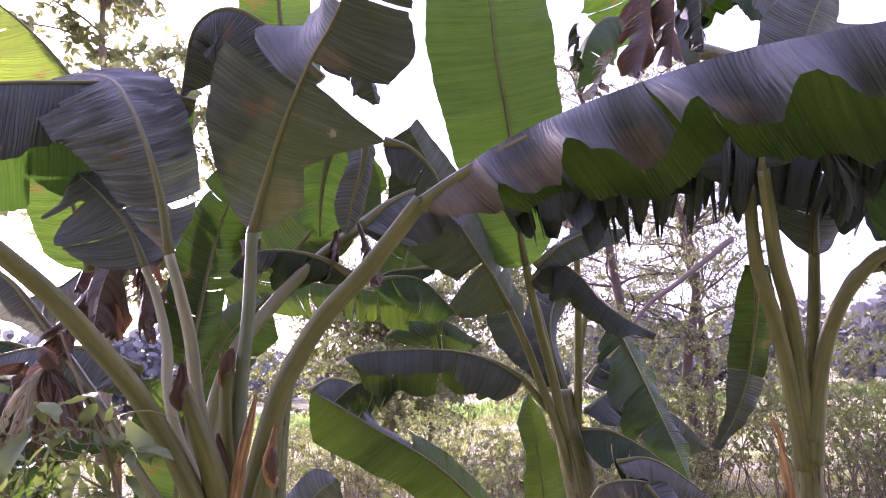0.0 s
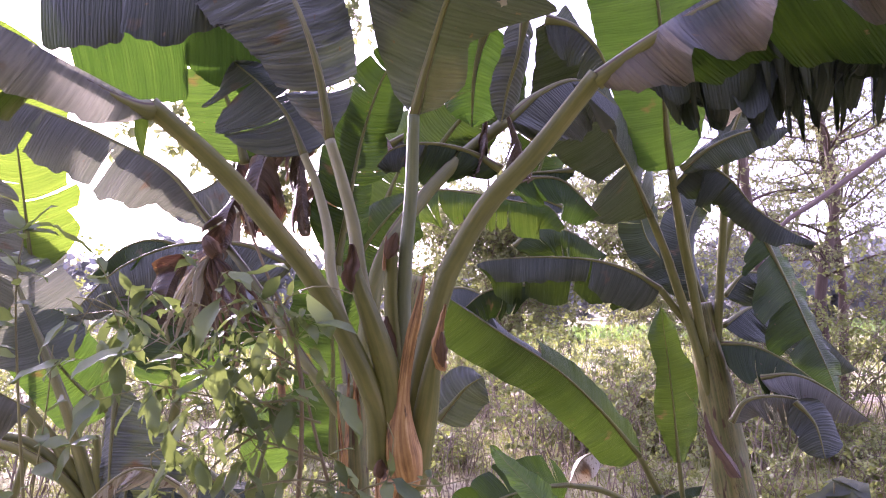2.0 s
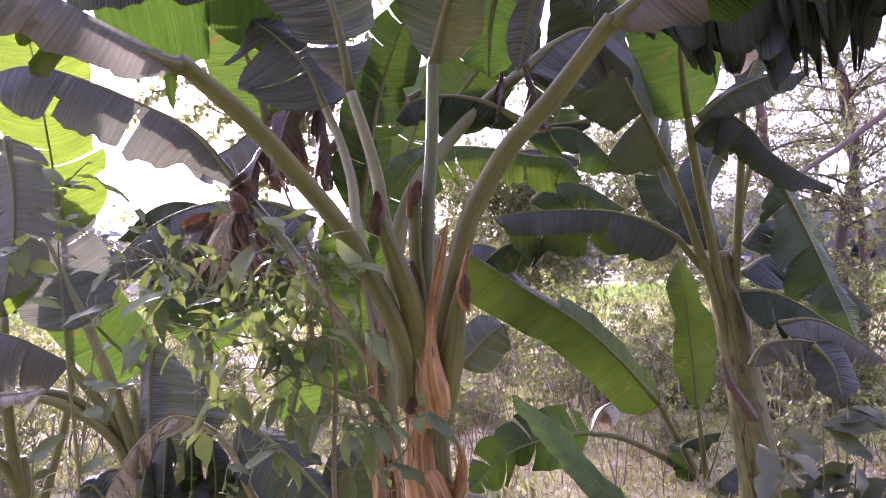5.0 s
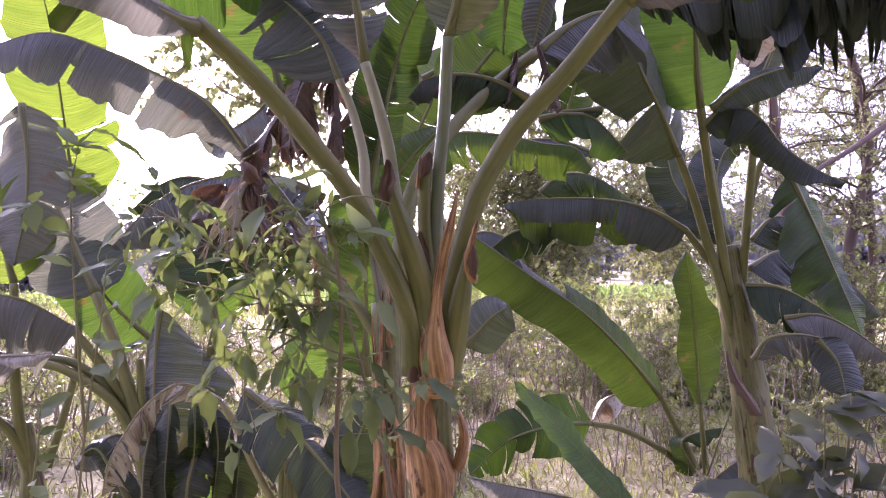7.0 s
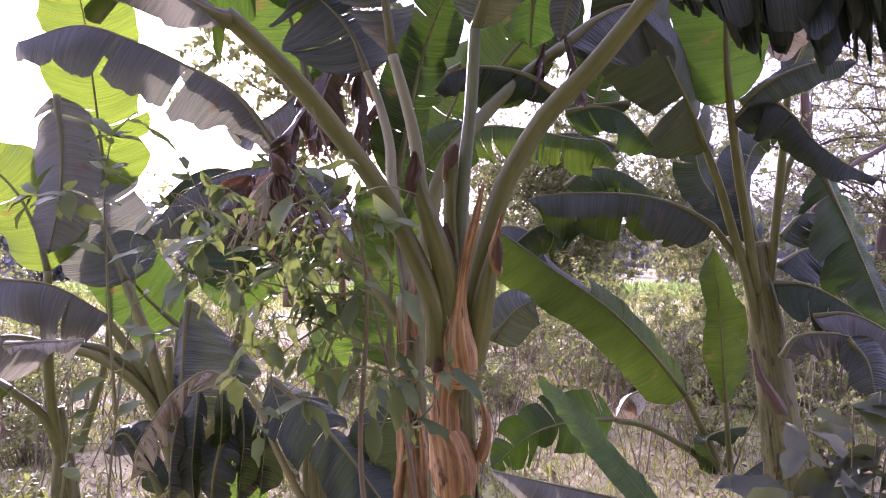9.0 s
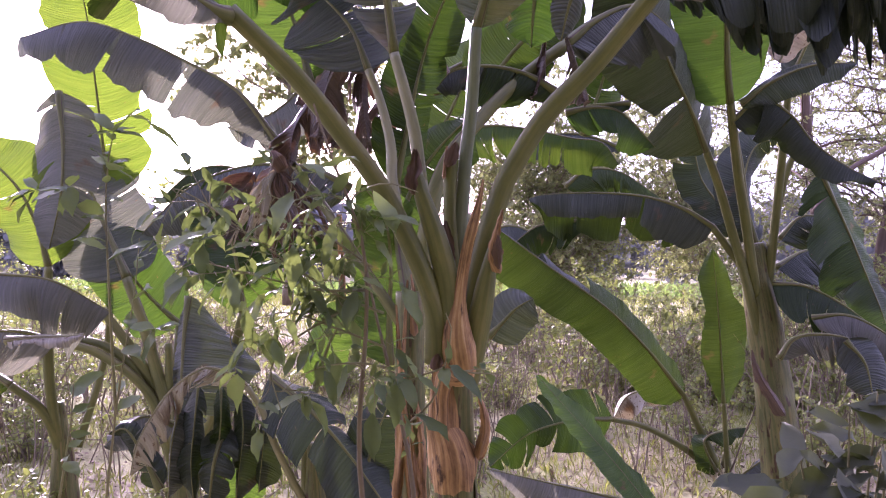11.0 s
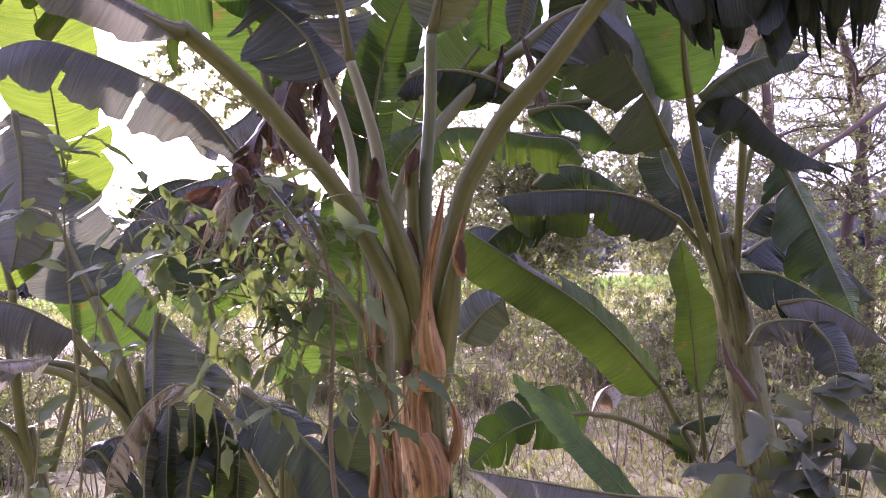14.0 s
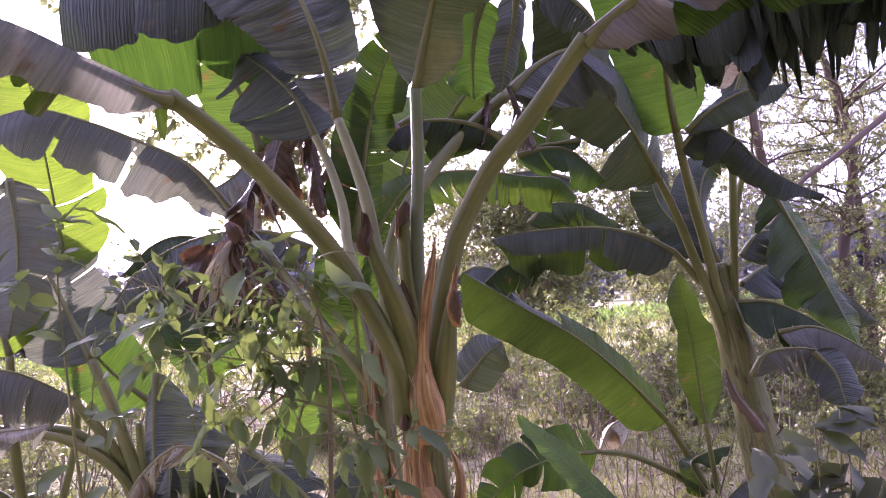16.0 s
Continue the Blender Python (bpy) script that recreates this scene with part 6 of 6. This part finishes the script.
tree((-2.201, 10.007, 0.852), 305, [(-2.201, 10.007, 0.852), (-2.117, 9.677, 2.410), (-2.028, 9.232, 4.536), (-2.154, 8.918, 6.248), (-2.003, 8.658, 7.376)], 0.08, 34, 0.12, TREE_LEAF, "tall tree with small dark leaves against the sky", 10, BARK, 1.2)
tree((-0.676, 10.034, 0.222), 306, [(-0.676, 10.034, 0.222), (-0.757, 10.005, 1.348), (-0.676, 9.973, 2.555), (-0.515, 9.942, 3.762)], 0.07, 10, 0.06, TREE_LEAF, "small bushy tree with olive leaves at the field's edge", 9, BARK)

tree((2.5, 12.4, 0.2), 310, [(2.5, 12.4, 0.2), (2.6, 12.4, 1.6), (2.4, 12.4, 2.5), (2.5, 12.4, 3.1)], 0.05, 20, 0.085, TREE_LEAF, "small bushy tree with olive leaves at the field's edge", 9, BARK, 1.2)
tree((6.1, 9.4, 0.2), 320, [(6.1, 9.4, 0.2), (6.2, 9.4, 1.8), (6.0, 9.3, 3.4), (5.7, 9.2, 5.2)], 0.07, 22, 0.05, TREE_LEAF, "slender tree with reddish bark and feathery leaves", 13, None, 1.5)

tree((0.8, 12.0, 0.1), 311, [(0.8, 12.0, 0.1), (0.85, 12.0, 1.3), (0.75, 12.0, 2.1), (0.8, 12.0, 2.8)], 0.045, 18, 0.08, BUSH_LEAF, "thin yellow-green tree at the field's edge", 8, BARK, 1.2)
tree((1.7, 12.8, 0.1), 312, [(1.7, 12.8, 0.1), (1.6, 12.8, 1.3), (1.75, 12.8, 2.2), (1.7, 12.8, 2.9)], 0.045, 18, 0.08, BUSH_LEAF, "thin yellow-green tree at the field's edge", 8, BARK, 1.2)

# the reddish bough that reaches across
bough = tagged(new("fallen_bough", tube([(3.168, 5.989, 1.900), (3.515, 6.080, 2.252), (3.912, 6.174, 2.475), (4.718, 6.361, 2.963)], [0.015, 0.022, 0.028, 0.034], REDBARK, "bough", 9, 24, lump=0.1)),
               "dark reddish-brown leaning bough with bare bark", "branch")


def far_woods():
    rng = np.random.default_rng(3)
    P, W, U, S = [], [], [], []
    for k in range(150):
        a = rng.uniform(-0.95, 0.95)
        r = rng.uniform(48, 120)
        cx, cy = r * math.sin(a), r * math.cos(a)
        h = rng.uniform(3, 7.5)
        n = 260
        q = rng.normal(0, 1, (n, 3))
        q /= np.linalg.norm(q, axis=1)[:, None]
        q *= rng.uniform(0.45, 1.0, (n, 1))
        q = q * np.array([h * 0.42, h * 0.42, h * 0.5]) + np.array([cx, cy, ground_height(cx, cy) + h * 0.52])
        P.append(q)
        W.append(rng.normal(0, 1, (n, 3)))
        U.append(rng.normal(0, 1, (n, 3)) + np.array([0, 0, 0.5]))
        S.append(rng.uniform(0.35, 0.9, n))
    ob = new("far_woods", small_leaves(np.vstack(P), np.vstack(W), np.vstack(U), np.concatenate(S), HAZED_WOOD_LEAF, "far_woods", 0.7))
    tagged(ob, "line of far bushy trees beyond the field, haze put into their colour", "trees", kind="stuff")


far_woods()


def grass(name, count, x0, x1, y0, y1, tall, mat, seed, label, slim=0.022):
    rng = np.random.default_rng(seed)
    x, y = rng.uniform(x0, x1, count), rng.uniform(y0, y1, count)
    keep = np.array([noise.noise(Vector((a * 0.6, b * 0.6, seed))) > -0.15 for a, b in zip(x, y)])
    x, y = x[keep], y[keep]
    z = np.array([ground_height(a, b) for a, b in zip(x, y)])
    n = len(x)
    W = np.column_stack([rng.normal(0, 0.45, n), rng.normal(0, 0.45, n), np.ones(n)])
    U = rng.normal(0, 1, (n, 3))
    ob = new(name, small_leaves(np.column_stack([x, y, z]), W, U, rng.uniform(0.4, 1.2, n) * tall, mat, name, slim))
    tagged(ob, label, "grass", kind="stuff")


grass("dry_grass", 46000, -9, 11, 2.6, 16, 0.11, STRAW, 5, "dry straw-coloured grass on the ground")
grass("weeds", 80000, -7, 9, 2.5, 13, 0.085, WEED, 6, "low green weeds among the dry grass", 0.05)


def dry_stalks(count, seed):
    """Thin bare stalks of last year's weeds, upright and leaning."""
    rng = random.Random(seed)
    lines, leaves = [], []
    for _ in range(count):
        y = rng.uniform(4.4, 10.0)
        x = rng.uniform(-0.75, 0.62) * y
        h = rng.uniform(0.35, 1.3)
        pts = wander(rng, (x, y, ground_height(x, y) - 0.02), (rng.gauss(0, 0.22), rng.gauss(0, 0.22), 1), h, 5, 0.10)
        lines.append((pts, rng.uniform(0.003, 0.008), 0.0015))
        for _ in range(rng.randint(0, 3)):
            sub = wander(rng, pts[rng.randint(2, 5)], (rng.gauss(0, 1), rng.gauss(0, 1), rng.uniform(0.1, 1)), h * rng.uniform(0.15, 0.45), 4, 0.2)
            lines.append((sub, 0.003, 0.001))
            leaf_rows(rng, sub, rng.randint(1, 7), 0.05, leaves, 0.9, 0.2)
    root = thing("dry_weed_stalks", (0, 6, 0), "thin dry weed stalks with a few small leaves", "weeds", kind="stuff")
    root.location = (0, 0, 0)
    part("stalks", twigs(lines, BARK, "stalks", 4), root)
    part("foliage", foliage(leaves, BUSH_LEAF, 0.3), root)


dry_stalks(420, 15)
grass("stubble", 24000, -16, 20, 15, 32, 0.28, WEED, 16, "pale green stubble over the field", 0.05)


def litter(count, seed):
    rng = np.random.default_rng(seed)
    x, y = rng.uniform(-8, 9, count), 2.0 + 13 * rng.uniform(0, 1, count) ** 1.4
    P = np.column_stack([x, y, [ground_height(a, b) + 0.012 for a, b in zip(x, y)]])
    W = np.column_stack([rng.normal(0, 1, count), rng.normal(0, 1, count), rng.normal(0.1, 0.22, count)])
    U = np.column_stack([rng.normal(0, 0.35, count), rng.normal(0, 0.35, count), np.ones(count)])
    ob = new("leaf_litter", small_leaves(P, W, U, rng.uniform(0.02, 0.065, count), LITTER, "leaf_litter", 0.26, 0.3))
    tagged(ob, "brown and straw-coloured fallen leaves on the soil", "leaf litter", kind="stuff")


litter(38000, 12)
grass("field_crop", 16000, -26, 34, 31, 44, 0.6, CROP, 7, "strip of bright green crop in the field", 0.16)


def front_light_screen():
    """Unseen foliage added behind the viewer: closes the place and cuts the front light."""
    rng = np.random.default_rng(8)
    P = []
    for k in range(84):
        a = rng.uniform(0.62 * math.pi, 1.38 * math.pi) - 0.5 * math.pi + math.pi * 0.5
        r = rng.uniform(3.2, 6.5)
        cx, cy = r * math.sin(a), r * math.cos(a)
        q = rng.normal(0, 1, (330, 3))
        q *= (rng.uniform(0.4, 1.0, 330) / np.linalg.norm(q, axis=1))[:, None]
        P.append(q * np.array([1.2, 1.2, 2.4]) + np.array([cx, cy, 2.3 + rng.uniform(0, 1.6) + (k % 2) * 2.6]))
    P = np.vstack(P)
    m = len(P)
    ob = new("front_light_screen", small_leaves(P, rng.normal(0, 1, (m, 3)), rng.normal(0, 1, (m, 3)), rng.uniform(0.25, 0.6, m), TREE_LEAF, "front_light_screen", 0.5))
    tagged(ob, "unseen dense foliage added behind the viewer to cut the front light", "trees", kind="stuff")


front_light_screen()
